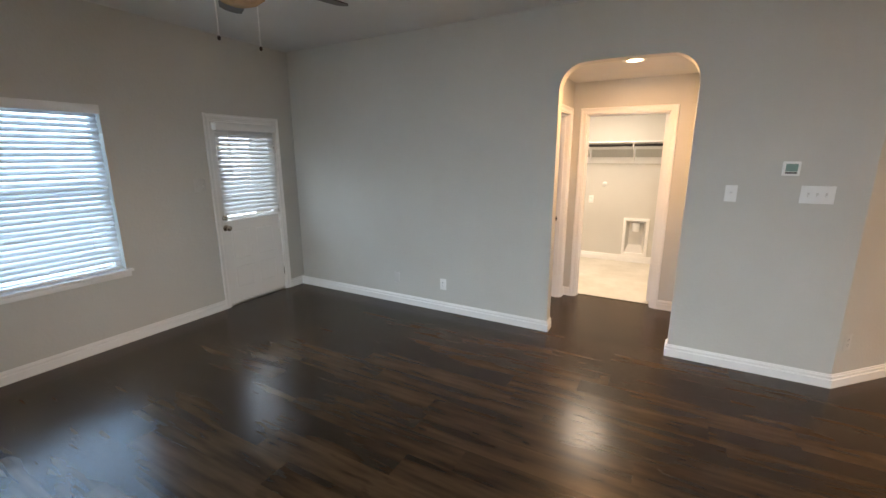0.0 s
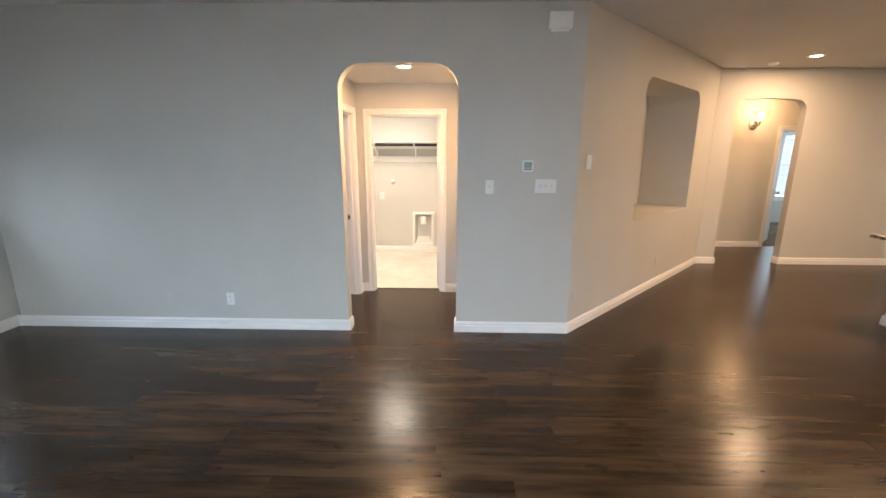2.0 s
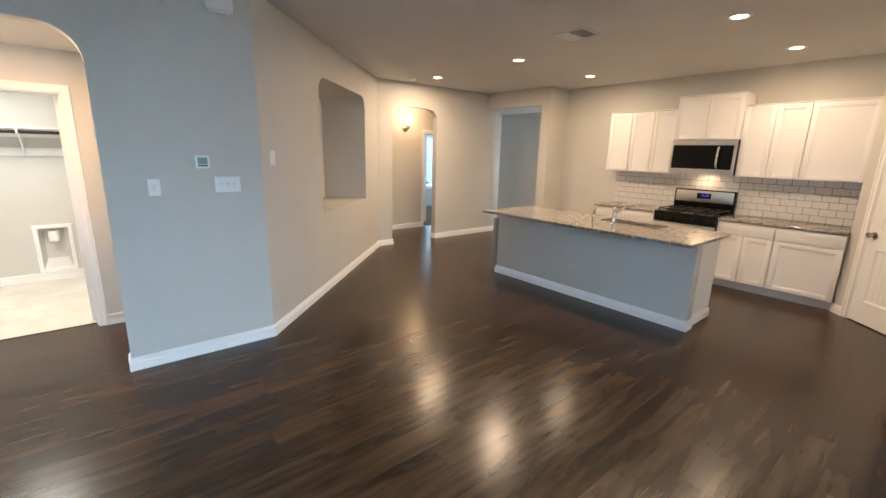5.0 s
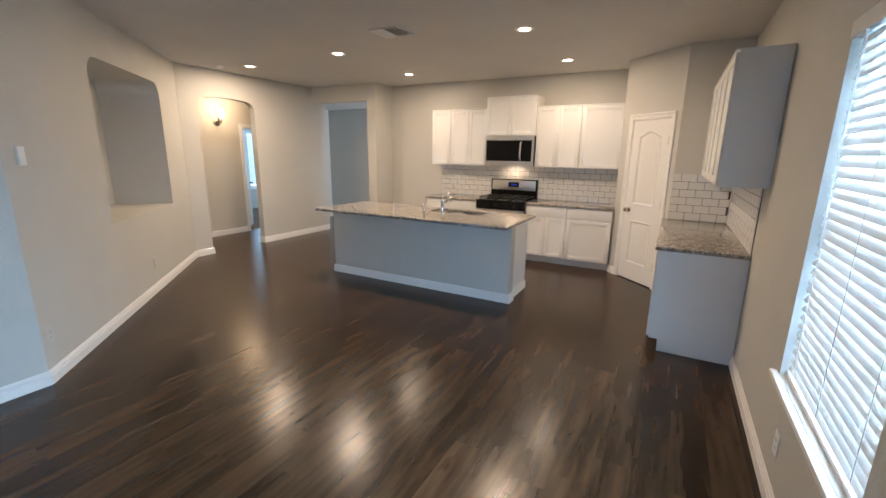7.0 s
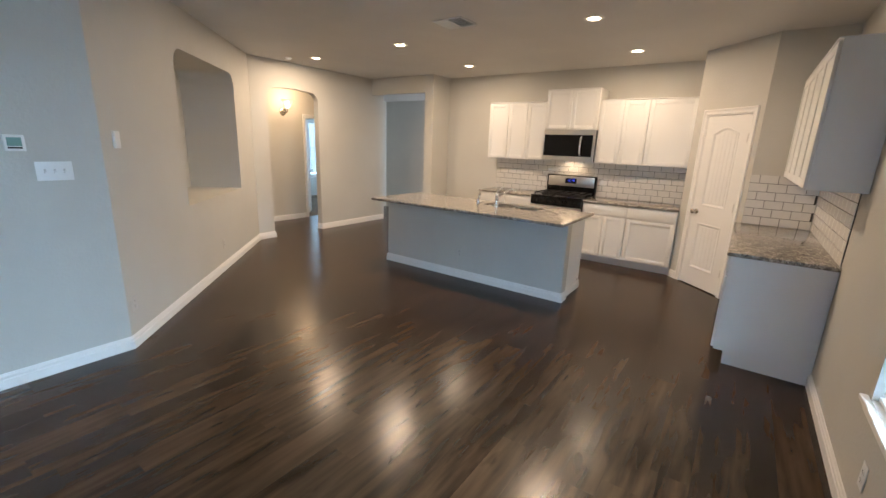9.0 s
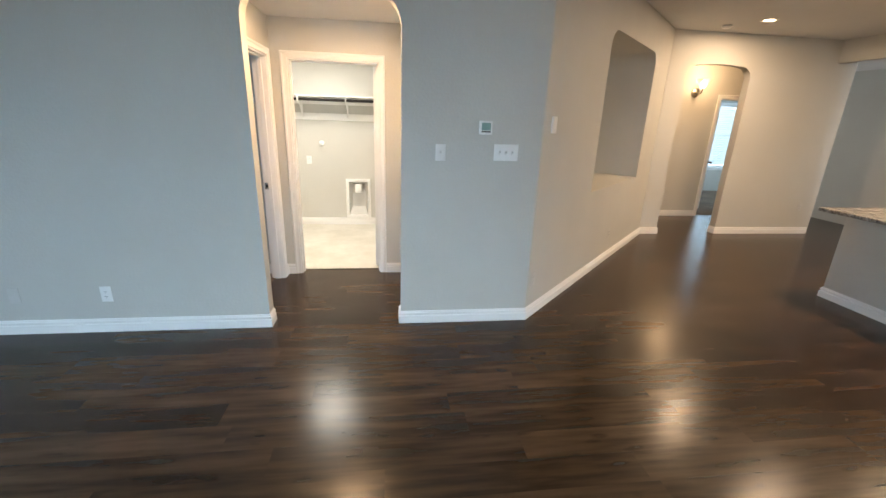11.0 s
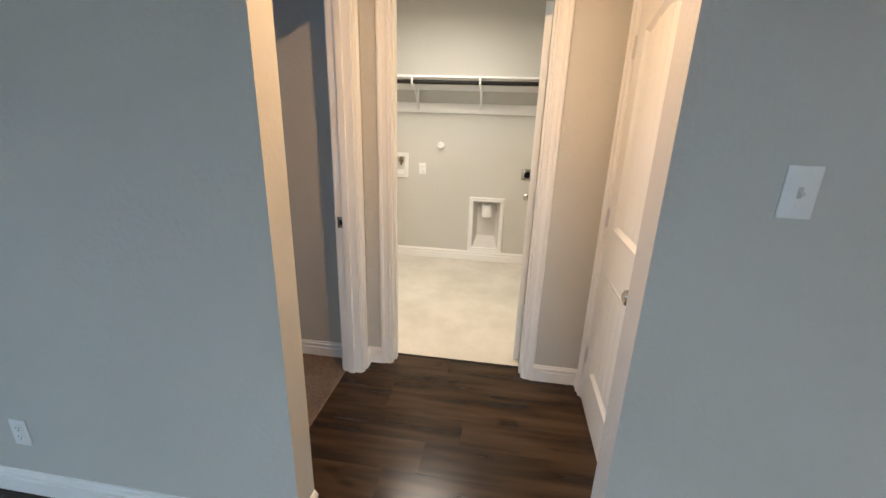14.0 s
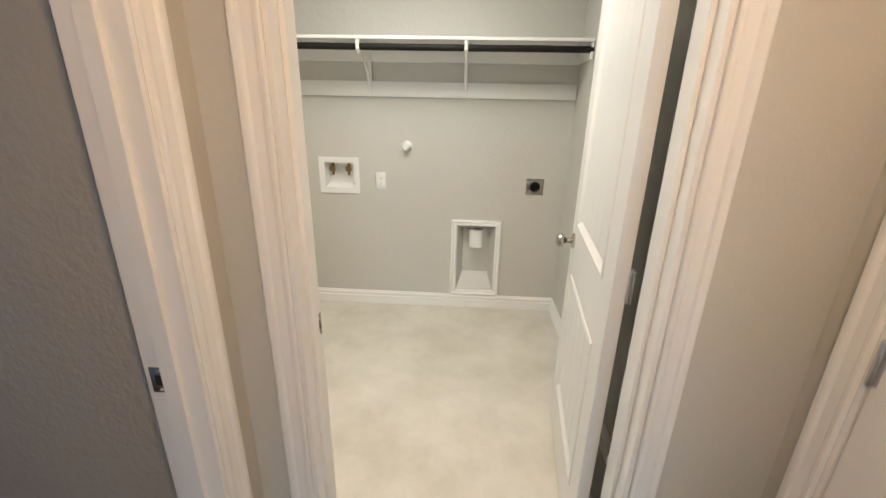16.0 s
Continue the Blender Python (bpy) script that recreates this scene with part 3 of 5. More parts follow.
casing("white moulded casing round the patio door", (WX, -PDY1, 0), (0, 1, 0), (1, 0, 0), PDY1 - PDY0, PTH)
jamb((WX, -PDY1, 0), (0, 1, 0), (1, 0, 0), PDY1 - PDY0, PTH, 0.15, False)
casing("white moulded casing round the foyer doorway", (4.42, FB, 0), (1, 0, 0), (0, -1, 0), 0.78, DH)
jamb((4.42, FB, 0), (1, 0, 0), (0, -1, 0), 0.78, DH, T)


# ---- doors ----
def knob_bm(bm, x, z, side=-1, y=0.0):
    """Round door knob with rosette and neck, standing out of the face at y."""
    m = Matrix.Translation((x, y, z)) @ Matrix.Rotation(radians(90 if side < 0 else -90), 4, "X")
    return lathe(bm, [(0.0, 0.0), (0.032, 0.0), (0.033, 0.004), (0.028, 0.009), (0.013, 0.012), (0.011, 0.030), (0.016, 0.036),
                      (0.026, 0.044), (0.0285, 0.054), (0.026, 0.063), (0.016, 0.069), (0.0, 0.070)], m, 28)


def panel_loop(x0, z0, x1, z1, rise):
    pts = [(x0, z0), (x1, z0), (x1, z1)]
    if rise:
        for k in range(1, 16):
            f = k / 16
            pts.append((x1 + (x0 - x1) * f, z1 + rise * math.sin(math.pi * f) ** 1.4))
    pts.append((x0, z1))
    return pts


def door_leaf(name, m, w, h, label, knob_left=True, back=True, hinge_out=True, knob_z=0.905):
    """Two-panel door with an arched upper panel, plank grooves, knob and hinges. Front face at local y = 0."""
    d = thing(name, m, label, "door")
    th = 0.035
    bm = bmesh.new()
    box(bm, (0, 0.009, 0.012), (w, th - 0.009, h))
    s, top = 0.115, h - 0.115
    loops = [(s, 0.980, w - s, top - 0.07, 0.06), (s, 0.225, w - s, 0.775, 0.0)]
    for y, side in ((0.0, 1), (th, -1)):
        # stiles and rails stand proud of the panels
        t = bmesh.new()
        outer = [(0, 0.012), (w, 0.012), (w, h), (0, h)]
        panel(t, outer, [panel_loop(*q) for q in loops], (0, y, 0), (1, 0, 0), (0, -side, 0), 0.0088)
        merge(bm, t)
    part("leaf", bm, DOORPAINT, d)
    for q, word in zip(loops, ("upper", "lower")):
        for y, n in ((0.0, -1), (th, 1)):
            t = bmesh.new()
            pts = [(x, y, z) for x, z in panel_loop(*q)]
            prof = [(-0.002, 0), (0.002, 0.0035), (0.009, 0.0042), (0.013, 0.0010), (0.030, -0.0085), (0.030, -0.0089), (0, -0.0089)]
            sweep(t, pts, prof, (0, n, 0), True) if n < 0 else sweep(t, pts[::-1], prof, (0, n, 0), True)
            part("panel_moulding", t, DOORPAINT, d)
        t = bmesh.new()
        x0, z0, x1, z1, rise = q
        x0, x1, z0 = x0 + 0.040, x1 - 0.040, z0 + 0.040
        count = 5
        pw = (x1 - x0) / count
        for k in range(count):
            a, b = x0 + k * pw + 0.0005, x0 + (k + 1) * pw - 0.0005
            f = (k + 0.5) / count
            zt = z1 - 0.035 + rise * math.sin(math.pi * f) ** 1.4
            box(t, (a, 0.0045, z0), (b, 0.010, zt), 0.0018, 1)
            box(t, (a, th - 0.010, z0), (b, th - 0.0045, zt), 0.0018, 1)
        part("panel_boards", t, DOORPAINT, d)
    kx = 0.068 if knob_left else w - 0.068
    t = bmesh.new()
    knob_bm(t, kx, knob_z)
    part("knob", t, NICKEL, d, "satin nickel round knob")
    if back:
        t = bmesh.new()
        knob_bm(t, kx, knob_z, 1, th)
        part("knob", t, NICKEL, d, "satin nickel round knob")
    hx = w + 0.003 if knob_left else -0.003
    for z in (0.27, 1.015, h - 0.24):
        t = bmesh.new()
        yy = -0.004 if hinge_out else th + 0.004
        lathe(t, [(0.0, -0.046), (0.004, -0.046), (0.0055, -0.043), (0.0055, -0.0155), (0.0048, -0.015), (0.0055, -0.0145), (0.0055, 0.0145),
                  (0.0048, 0.015), (0.0055, 0.0155), (0.0055, 0.043), (0.004, 0.046), (0.0, 0.046)], Matrix.Translation((hx, yy, z)), 12)
        box(t, (hx - 0.014, yy + 0.003, z - 0.044), (hx + 0.012, yy + 0.006, z + 0.044), 0.0005, 1)
        part("hinge", t, STEEL, d, "bright steel hinge")
    return d


def turned(x, y, z, deg):
    return pose(x, y, z, 0, 0, deg)


door_leaf("closet_door", turned(VX1 + 0.003, RD1 - 0.016, 0, -90), RD1 - RD0 - 0.032, DH - 0.018, "closed white two-panel door with plank grooves and knob", False, False, True, 0.880)
pd = PA + PU * (PD0 + 0.015) - PN * 0.004
door_leaf("pantry_door", turned(pd.x, pd.y, 0, math.degrees(math.atan2(PU.y, PU.x))), PD1 - PD0 - 0.030, PDH - 0.017, "closed white arched-panel pantry door with nickel knob", True, False)
door_leaf("laundry_door", turned(-1.150, 2.062, 0, -96.4), 0.764, DH - 0.018, "white two-panel laundry door standing open into the room", True, True, False)
door_leaf("study_door", turned(4.437, FB + T - 0.02, 0, 45), 0.752, DH - 0.018, "white panel door standing ajar in the foyer doorway", False, False)


def strike(x, y, z, n):
    t = thing("strike_plate", pose(x, y, z, 0, 0, n), "dark nickel strike plate let into the door jamb", "strike plate")
    bm = bmesh.new()
    box(bm, (-0.019, -0.0022, -0.029), (0.019, 0.0004, 0.029), 0.0015, 2)
    part("plate", bm, NICKEL, t)
    bm = bmesh.new()
    box(bm, (-0.009, -0.0028, -0.012), (0.009, -0.0021, 0.012), 0.0004, 1)
    part("latch_hole", bm, DARK, t)
    for z2 in (-0.022, 0.022):
        bm = bmesh.new()
        lathe(bm, [(0, 0), (0.004, 0), (0.003, 0.0015), (0, 0.0018)], Matrix.Translation((0, -0.0022, z2)) @ Matrix.Rotation(radians(90), 4, "X"), 10)
        part("screw", bm, STEEL, t)


strike(VX0 - 0.085, BD1 - 0.0125, 0.905, 0)
strike(LD0 + 0.0125, VY + 0.095, 0.905, 90)


# ---- windows and blinds ----
def blind(name, m, w, h, label, tilt, pitch=0.0435, valance=True, group=""):
    """Horizontal slat blind, hanging from local z = h to 0, its room side at local -y."""
    b = thing(name, m, label, "blind", group)
    bm = bmesh.new()
    if valance:
        box(bm, (-0.012, -0.052, h - 0.068), (w + 0.012, -0.040, h), 0.003, 2)
        box(bm, (-0.012, -0.040, h - 0.068), (-0.002, 0.02, h), 0.002, 1)
        box(bm, (w + 0.002, -0.040, h - 0.068), (w + 0.012, 0.02, h), 0.002, 1)
    box(bm, (0, -0.034, h - 0.050), (w, 0.022, h - 0.004), 0.003, 1)
    part("headrail", bm, PLASTIC, b, "white valance and headrail")
    me = bpy.data.meshes.new("slat")
    bm = bmesh.new()
    hw, n = 0.025, 4
    pts = []
    for k in range(n + 1):
        a = -hw + 2 * hw * k / n
        pts.append((a, 0.0035 * (1 - (a / hw) ** 2)))
    ring = [(a, c + 0.0013) for a, c in pts] + [(a, c - 0.0013) for a, c in pts[::-1]]
    c, s = math.cos(radians(tilt)), math.sin(radians(tilt))
    ring = [(a * c - q * s, a * s + q * c) for a, q in ring]
    lo = [bm.verts.new((0.004, y, z)) for y, z in ring]
    hi = [bm.verts.new((w - 0.004, y, z)) for y, z in ring]
    k = len(ring)
    for i in range(k):
        bm.faces.new((lo[i], lo[(i + 1) % k], hi[(i + 1) % k], hi[i]))
    bm.faces.new(lo)
    bm.faces.new(hi)
    bmesh.ops.recalc_face_normals(bm, faces=bm.faces)
    bm.to_mesh(me)
    bm.free()
    me.materials.append(SLAT)
    smooth(me, 40)
    z = h - 0.075
    rng = random.Random(int(w * 1000))
    while z > 0.055:
        ob = new("slat", me)
        ob.parent = b
        ob.location = (0, -0.004, z)
        ob.rotation_euler = (radians(rng.uniform(-2.5, 2.5)), radians(rng.uniform(-0.12, 0.12)), 0)
        z -= pitch
    bm = bmesh.new()
    box(bm, (0.004, -0.027, 0.006), (w - 0.004, 0.021, 0.026), 0.004, 2)
    part("bottom_rail", bm, PLASTIC, b)
    for f in (0.12, 0.5, 0.88) if w > 0.8 else (0.15, 0.85):
        for y in (-0.031, 0.023):
            bm = bmesh.new()
            tube(bm, [(w * f, y, 0.02), (w * f, y, h - 0.05)], 0.0010, 6)
            part("ladder_cord", bm, PLASTIC, b)
    bm = bmesh.new()
    tube(bm, [(w * 0.16, -0.046, h - 0.06), (w * 0.165, -0.050, h * 0.62), (w * 0.17, -0.048, h * 0.42)], 0.0035, 8)
    part("tilt_wand", bm, PLASTIC, b)
    return b


def window(name, m, w, h, label, depth, meeting=True):
    """A sash window in its reveal: frame, two panes and a projecting sill. Local origin lower left at the wall's face, room at -y."""
    wd = thing(name, m, label, "window", "", "structure")
    f, y0, y1 = 0.045, depth - 0.075, depth - 0.010
    bm = bmesh.new()
    for a, b in (((0, y0, 0), (f, y1, h)), ((w - f, y0, 0), (w, y1, h)), ((f, y0, 0), (w - f, y1, f)), ((f, y0, h - f), (w - f, y1, h))):
        box(bm, a, b, 0.003, 1)
    if meeting:
        box(bm, (f, y0 + 0.004, h * 0.5 - 0.022), (w - f, y1 - 0.006, h * 0.5 + 0.022), 0.003, 1)
    part("window_frame", bm, PLASTIC, wd, "white vinyl sash frame")
    for z0, z1 in ((f, h * 0.5 - 0.022), (h * 0.5 + 0.022, h - f)):
        bm = bmesh.new()
        box(bm, (f, y0 + 0.030, z0), (w - f, y0 + 0.036, z1))
        g = part("pane", bm, GLASS, wd)
        g.visible_shadow = False
    bm = bmesh.new()
    box(bm, (-0.045, -0.034, -0.020), (w + 0.045, -0.0015, 0.004), 0.006, 3)
    box(bm, (0.001, -0.003, -0.016), (w - 0.001, y0, 0.004), 0.001, 1)
    part("window_sill", bm, TRIM, wd, "white painted sill board")
    bm = bmesh.new()
    box(bm, (-0.03, -0.014, -0.062), (w + 0.03, -0.0015, -0.021), 0.003, 2)
    part("apron", bm, TRIM, wd)
    return wd


wcw, wch = WC[2] - WC[0], WC[3] - WC[1]
window("window_1", turned(WC[2], CY, WC[1], 180), wcw, wch, "tall white sash window with blinds in daylight", 0.15)
blind("window_blind", turned(WC[2] - 0.008, CY - 0.045, WC[1] + 0.006, 180), wcw - 0.016, wch - 0.008, "white slatted blind glowing in a tall window", 58)
# this window, the next and their blinds are unseen additions
wsw = WS[2] - WS[0]
window("added_window_2", turned(WS[2], CY, WS[1], 180), wsw, wch, "unseen white sash window added for fill daylight", 0.15)
blind("window_blind", turned(WS[2] - 0.008, CY - 0.045, WS[1] + 0.006, 180), wsw - 0.016, wch - 0.008, "white slatted blind over the added unseen window", 25)
window("added_window_5", turned(W3[2], CY, W3[1], 180), wsw, wch, "unseen living room sash window added for fill daylight", 0.15)
blind("window_blind", turned(W3[2] - 0.008, CY - 0.045, W3[1] + 0.006, 180), wsw - 0.016, wch - 0.008, "white slatted blind over the added unseen living room window", 25)
wbw, wbh = WB[2] - WB[0], WB[3] - WB[1]
window("window_3", turned(WX, -WB[2], WB[1], 90), wbw, wbh, "white sash window with tilted blinds in the end wall", 0.15)
blind("window_blind", turned(WX - 0.045, -WB[2] + 0.008, WB[1] + 0.006, 90), wbw - 0.016, wbh - 0.008, "white slatted blind half tilted, bluish daylight behind", 44)
window("window_4", turned(6.58, 6.55, 0.58, 0), 0.92, 1.52, "bright sash window in the room behind the foyer", 0.15)
blind("window_blind", turned(6.588, 6.595, 0.586, 0), 0.904, 1.512, "white slatted blind seen through the foyer doorway", 48)

# patio door with its own blind
PW_, PH_ = PDY1 - PDY0 - 0.028, PTH - 0.030
pm = turned(WX - 0.020, -PDY1 + 0.014, 0.014, 90)
pdoor = thing("patio_door", pm, "white half-glazed patio door with embossed lower panels", "door")
bm = bmesh.new()
GX0, GX1, GZ0, GZ1 = 0.075, PW_ - 0.075, 0.945, PH_ - 0.13
panel(bm, rect(0, 0, PW_, PH_), [rect(GX0, GZ0, GX1, GZ1)], (0, 0, 0), (1, 0, 0), (0, -1, 0), 0.044)
part("leaf", bm, DOORPAINT, pdoor)
bm = bmesh.new()
sweep(bm, [(GX0, 0, GZ0), (GX1, 0, GZ0), (GX1, 0, GZ1), (GX0, 0, GZ1)], [(-0.030, 0.0), (-0.030, 0.008), (-0.020, 0.013), (0.004, 0.013), (0.006, 0.0)], (0, -1, 0), True)
part("glazing_bead", bm, DOORPAINT, pdoor)
bm = bmesh.new()
box(bm, (GX0, 0.018, GZ0), (GX1, 0.026, GZ1))
part("pane", bm, GLASS, pdoor).visible_shadow = False
for x0, x1 in ((0.10, PW_ / 2 - 0.035), (PW_ / 2 + 0.035, PW_ - 0.10)):
    bm = bmesh.new()
    for z0, z1 in ((0.16, 0.40), (0.48, 0.80)):
        sweep(bm, [(x0, 0, z0), (x1, 0, z0), (x1, 0, z1), (x0, 0, z1)], [(0, 0), (0.004, 0.0035), (0.012, 0.004), (0.018, 0)], (0, -1, 0), True)
    part("embossed_panel", bm, DOORPAINT, pdoor)
bm = bmesh.new()
knob_bm(bm, 0.048, 0.84)
part("knob", bm, NICKEL, pdoor, "satin nickel knob")
bm = bmesh.new()
lathe(bm, [(0, 0), (0.031, 0), (0.031, 0.006), (0.024, 0.014), (0.012, 0.015), (0, 0.015)], Matrix.Translation((0.048, 0, 0.945)) @ Matrix.Rotation(radians(90), 4, "X"), 24)
box(bm, (0.043, -0.030, 0.930), (0.053, -0.014, 0.960), 0.003, 2)
part("deadbolt", bm, NICKEL, pdoor, "dark nickel deadbolt turn")
for z in (0.22, 0.98, PH_ - 0.22):
    bm = bmesh.new()
    lathe(bm, [(0, -0.05), (0.006, -0.05), (0.006, 0.05), (0, 0.05)], Matrix.Translation((PW_ + 0.003, -0.005, z)), 12)
    part("hinge", bm, NICKEL, pdoor)
bm = bmesh.new()
box(bm, (0, -0.006, -0.012), (PW_, 0.05, 0.012), 0.003, 1)
part("door_sweep", bm, STEEL, pdoor)
blind("door_blind", pm @ pose(0.022, -0.032, GZ0 - 0.045), PW_ - 0.044, PH_ - GZ0 + 0.030, "white slatted blind fixed over the patio door glass", 50)


# ---- kitchen ----
CT = 0.885


def shaker(bm_parent, name, x0, z0, x1, z1, y=0.0, s=0.055):
    """Recessed-panel cabinet front, 19 mm thick, its face at local y - 0.019."""
    bm = bmesh.new()
    f = y - 0.019
    box(bm, (x0, f, z0), (x0 + s, y, z1), 0.0015, 2)
    box(bm, (x1 - s, f, z0), (x1, y, z1), 0.0015, 2)
    box(bm, (x0 + s, f, z0), (x1 - s, y, z0 + s), 0.0015, 2)
    box(bm, (x0 + s, f, z1 - s), (x1 - s, y, z1), 0.0015, 2)
    box(bm, (x0 + s - 0.003, f + 0.008, z0 + s - 0.003), (x1 - s + 0.003, y - 0.003, z1 - s + 0.003))
    return part(name, bm, CABINET, bm_parent)


def slab_front(parent, name, x0, z0, x1, z1, y=0.0):
    bm = bmesh.new()
    box(bm, (x0, y - 0.019, z0), (x1, y, z1), 0.003, 2)
    return part(name, bm, CABINET, parent)


def upper(m, w, h, d, doors, label, group="kitchen wall cabinets"):
    c = thing("wall_cabinet", m, label, "cabinet", group)
    bm = bmesh.new()
    box(bm, (0.001, 0, 0), (w - 0.001, d, h), 0.001, 1)
    part("body", bm, CABINET, c)
    g = 0.004
    dw = (w - g * (doors + 1)) / doors
    for k in range(doors):
        x = g + k * (dw + g)
        shaker(c, "door", x, 0.006, x + dw, h - 0.012, -0.0012)
    bm = bmesh.new()
    box(bm, (0.0, -0.022, h), (w, d, h + 0.012), 0.004, 2)
    part("top_moulding", bm, CABINET, c)
    return c


def base(m, w, d, label, doors, drawers=True, group="kitchen base cabinets", end_panel=False):
    c = thing("base_cabinet", m, label, "cabinet", group)
    h = CT - 0.032
    bm = bmesh.new()
    box(bm, (0.001, 0, 0.105), (w - 0.001, d, h), 0.001, 1)
    part("body", bm, CABINET, c)
    bm = bmesh.new()
    box(bm, (0.001, 0.07, 0.0), (w - 0.001, d, 0.104), 0.001, 1)
    part("toe_kick", bm, CABINET, c)
    if end_panel:
        bm = bmesh.new()
        box(bm, (w - 0.001, 0.070, 0.0), (w + 0.012, d, h), 0.0012, 1)
        box(bm, (w - 0.001, -0.001, 0.104), (w + 0.012, 0.072, h), 0.0012, 1)
        part("end_panel", bm, CABINET, c)
    g = 0.006
    dw = (w - g * (doors + 1)) / doors
    zd = h - 0.165 if drawers else h - 0.008
    if drawers:
        slab_front(c, "drawer_front", g, zd + g, w - g, h - 0.008, -0.0012)
    for k in range(doors):
        x = g + k * (dw + g)
        shaker(c, "door", x, 0.115, x + dw, zd, -0.0012)
    return c


UX, UZ = 5.29, 1.392
ub = KX - UX - 0.002
upper(turned(UX, 0.050, UZ, -90), 0.347, 0.862, ub, 1, "narrow white shaker wall cabinet over the backsplash")
upper(turned(UX, -0.298, UZ, -90), 0.652, 0.862, ub, 2, "white two-door shaker wall cabinet over the backsplash")
upper(turned(UX - 0.06, -0.951, 1.850, -90), 0.772, 0.556, ub + 0.06, 2, "raised white cabinet above the microwave")
upper(turned(UX, -1.724, UZ, -90), 0.640, 0.862, ub, 2, "white two-door shaker wall cabinet beside the microwave")
upper(turned(UX, -2.365, UZ, -90), 0.561, 0.862, ub, 1, "white single-door shaker wall cabinet beside the pantry")
upper(turned(4.398, -3.862, 1.382, 180), 0.945, 0.88, 0.286, 2, "white wall cabinet above the side counter", "side counter cabinets")
upper(turned(3.452, -3.862, 1.382, 180), 0.945, 0.88, 0.286, 2, "white wall cabinet end panel in bluish daylight", "side counter cabinets")

BX_ = 5.00
bd = KX - BX_ - 0.002
base(turned(BX_, -0.02, 0, -90), 0.460, bd, "white base cabinet with drawer at the counter's end", 1)
base(turned(BX_, -0.481, 0, -90), 0.461, bd, "white base cabinet with drawer beside the range", 1)
base(turned(BX_, -1.720, 0, -90), 0.600, bd, "white two-door base cabinet with a drawer", 2)
base(turned(BX_, -2.321, 0, -90), 0.605, bd, "white base cabinet with drawer beside the pantry", 1)
SCX = 2.70
base(turned(4.398, -3.555, 0, 180), 0.846, -3.555 - CY - 0.002, "white base cabinet under the side counter", 2, True, "side counter base cabinets")
base(turned(3.551, -3.555, 0, 180), 3.551 - SCX, -3.555 - CY - 0.002, "white base cabinet with plain end panel", 2, True, "side counter base cabinets", True)


def counter(name, a, b, label, hole=None):
    """Granite slab with an eased, slightly chipped edge; hole is an opening for the sink."""
    bm = bmesh.new()
    z0, z1 = CT - 0.031, CT
    if hole:
        (x0, y0), (x1, y1) = a, b
        outer = [(x0, y0), (x1, y0), (x1, y1), (x0, y1)]
        t = bmesh.new()
        edges = []
        for loop in (outer, hole):
            vs = [t.verts.new((x, y, z1)) for x, y in loop]
            edges += [t.edges.new((vs[i], vs[(i + 1) % len(vs)])) for i in range(len(vs))]
        bmesh.ops.triangle_fill(t, use_beauty=True, edges=edges, normal=(0, 0, 1))
        got = bmesh.ops.extrude_face_region(t, geom=t.faces[:])
        bmesh.ops.translate(t, verts=[v for v in got["geom"] if isinstance(v, bmesh.types.BMVert)], vec=(0, 0, z0 - z1))
        bmesh.ops.recalc_face_normals(t, faces=t.faces)
        merge(bm, t)
        e = 0.004
        sweep(bm, [(x0, y0, z0), (x0, y1, z0), (x1, y1, z0), (x1, y0, z0)], [(0, 0), (e, 0.004), (e, 0.027), (0, 0.031)], (0, 0, 1), True)
    else:
        box(bm, (*a, z0), (*b, z1), 0.005, 3)
    return tagged(link(name, bm, GRANITE), label, "countertop")


counter("countertop", (4.962, -0.942), (KX - 0.002, 0.000), "grey-brown speckled granite countertop behind the island")
counter("countertop", (4.962, -2.927), (KX - 0.002, -1.719), "grey-brown speckled granite countertop beside the pantry")
counter("countertop", (SCX - 0.035, CY + 0.002), (4.398, -3.522), "polished granite side counter reflecting the tiles")

# island: painted knee wall, cabinets behind it, granite top with sink
IX, IY0, IY1 = 3.115, -2.168, 0.297
isl = thing("kitchen_island", pose(0, 0, 0), "kitchen island with painted front and white baseboard", "kitchen island")
bm = bmesh.new()
box(bm, (IX, IY0, 0), (IX + 0.13, IY1, CT - 0.032), 0.004, 2)
part("knee_wall", bm, WALL, isl, "bluish-lit greige painted front")
bm = bmesh.new()
box(bm, (IX + 0.131, IY0 + 0.03, 0.105), (3.76, IY1 - 0.03, CT - 0.22), 0.001, 1)
box(bm, (IX + 0.131, IY0 + 0.03, CT - 0.22), (3.39, IY1 - 0.03, CT - 0.032), 0.001, 1)
box(bm, (3.70, IY0 + 0.03, CT - 0.22), (3.76, IY1 - 0.03, CT - 0.032), 0.001, 1)
box(bm, (3.39, IY0 + 0.03, CT - 0.22), (3.70, IY0 + 0.05, CT - 0.032), 0.001, 1)
box(bm, (3.39, IY1 - 0.05, CT - 0.22), (3.70, IY1 - 0.03, CT - 0.032), 0.001, 1)
part("body", bm, CABINET, isl, "white painted cabinet body")
bm = bmesh.new()
box(bm, (IX + 0.131, IY0 + 0.03, 0.0), (3.69, IY1 - 0.03, 0.104), 0.001, 1)
part("toe_kick", bm, CABINET, isl)
bm = bmesh.new()
sweep(bm, [(IX + 0.13, IY1, 0), (IX, IY1, 0), (IX, IY0, 0), (IX + 0.13, IY0, 0)][::-1], BASE_PROFILE, (0, 0, 1))
part("baseboard", bm, TRIM, isl, "white moulded baseboard")
bm = bmesh.new()
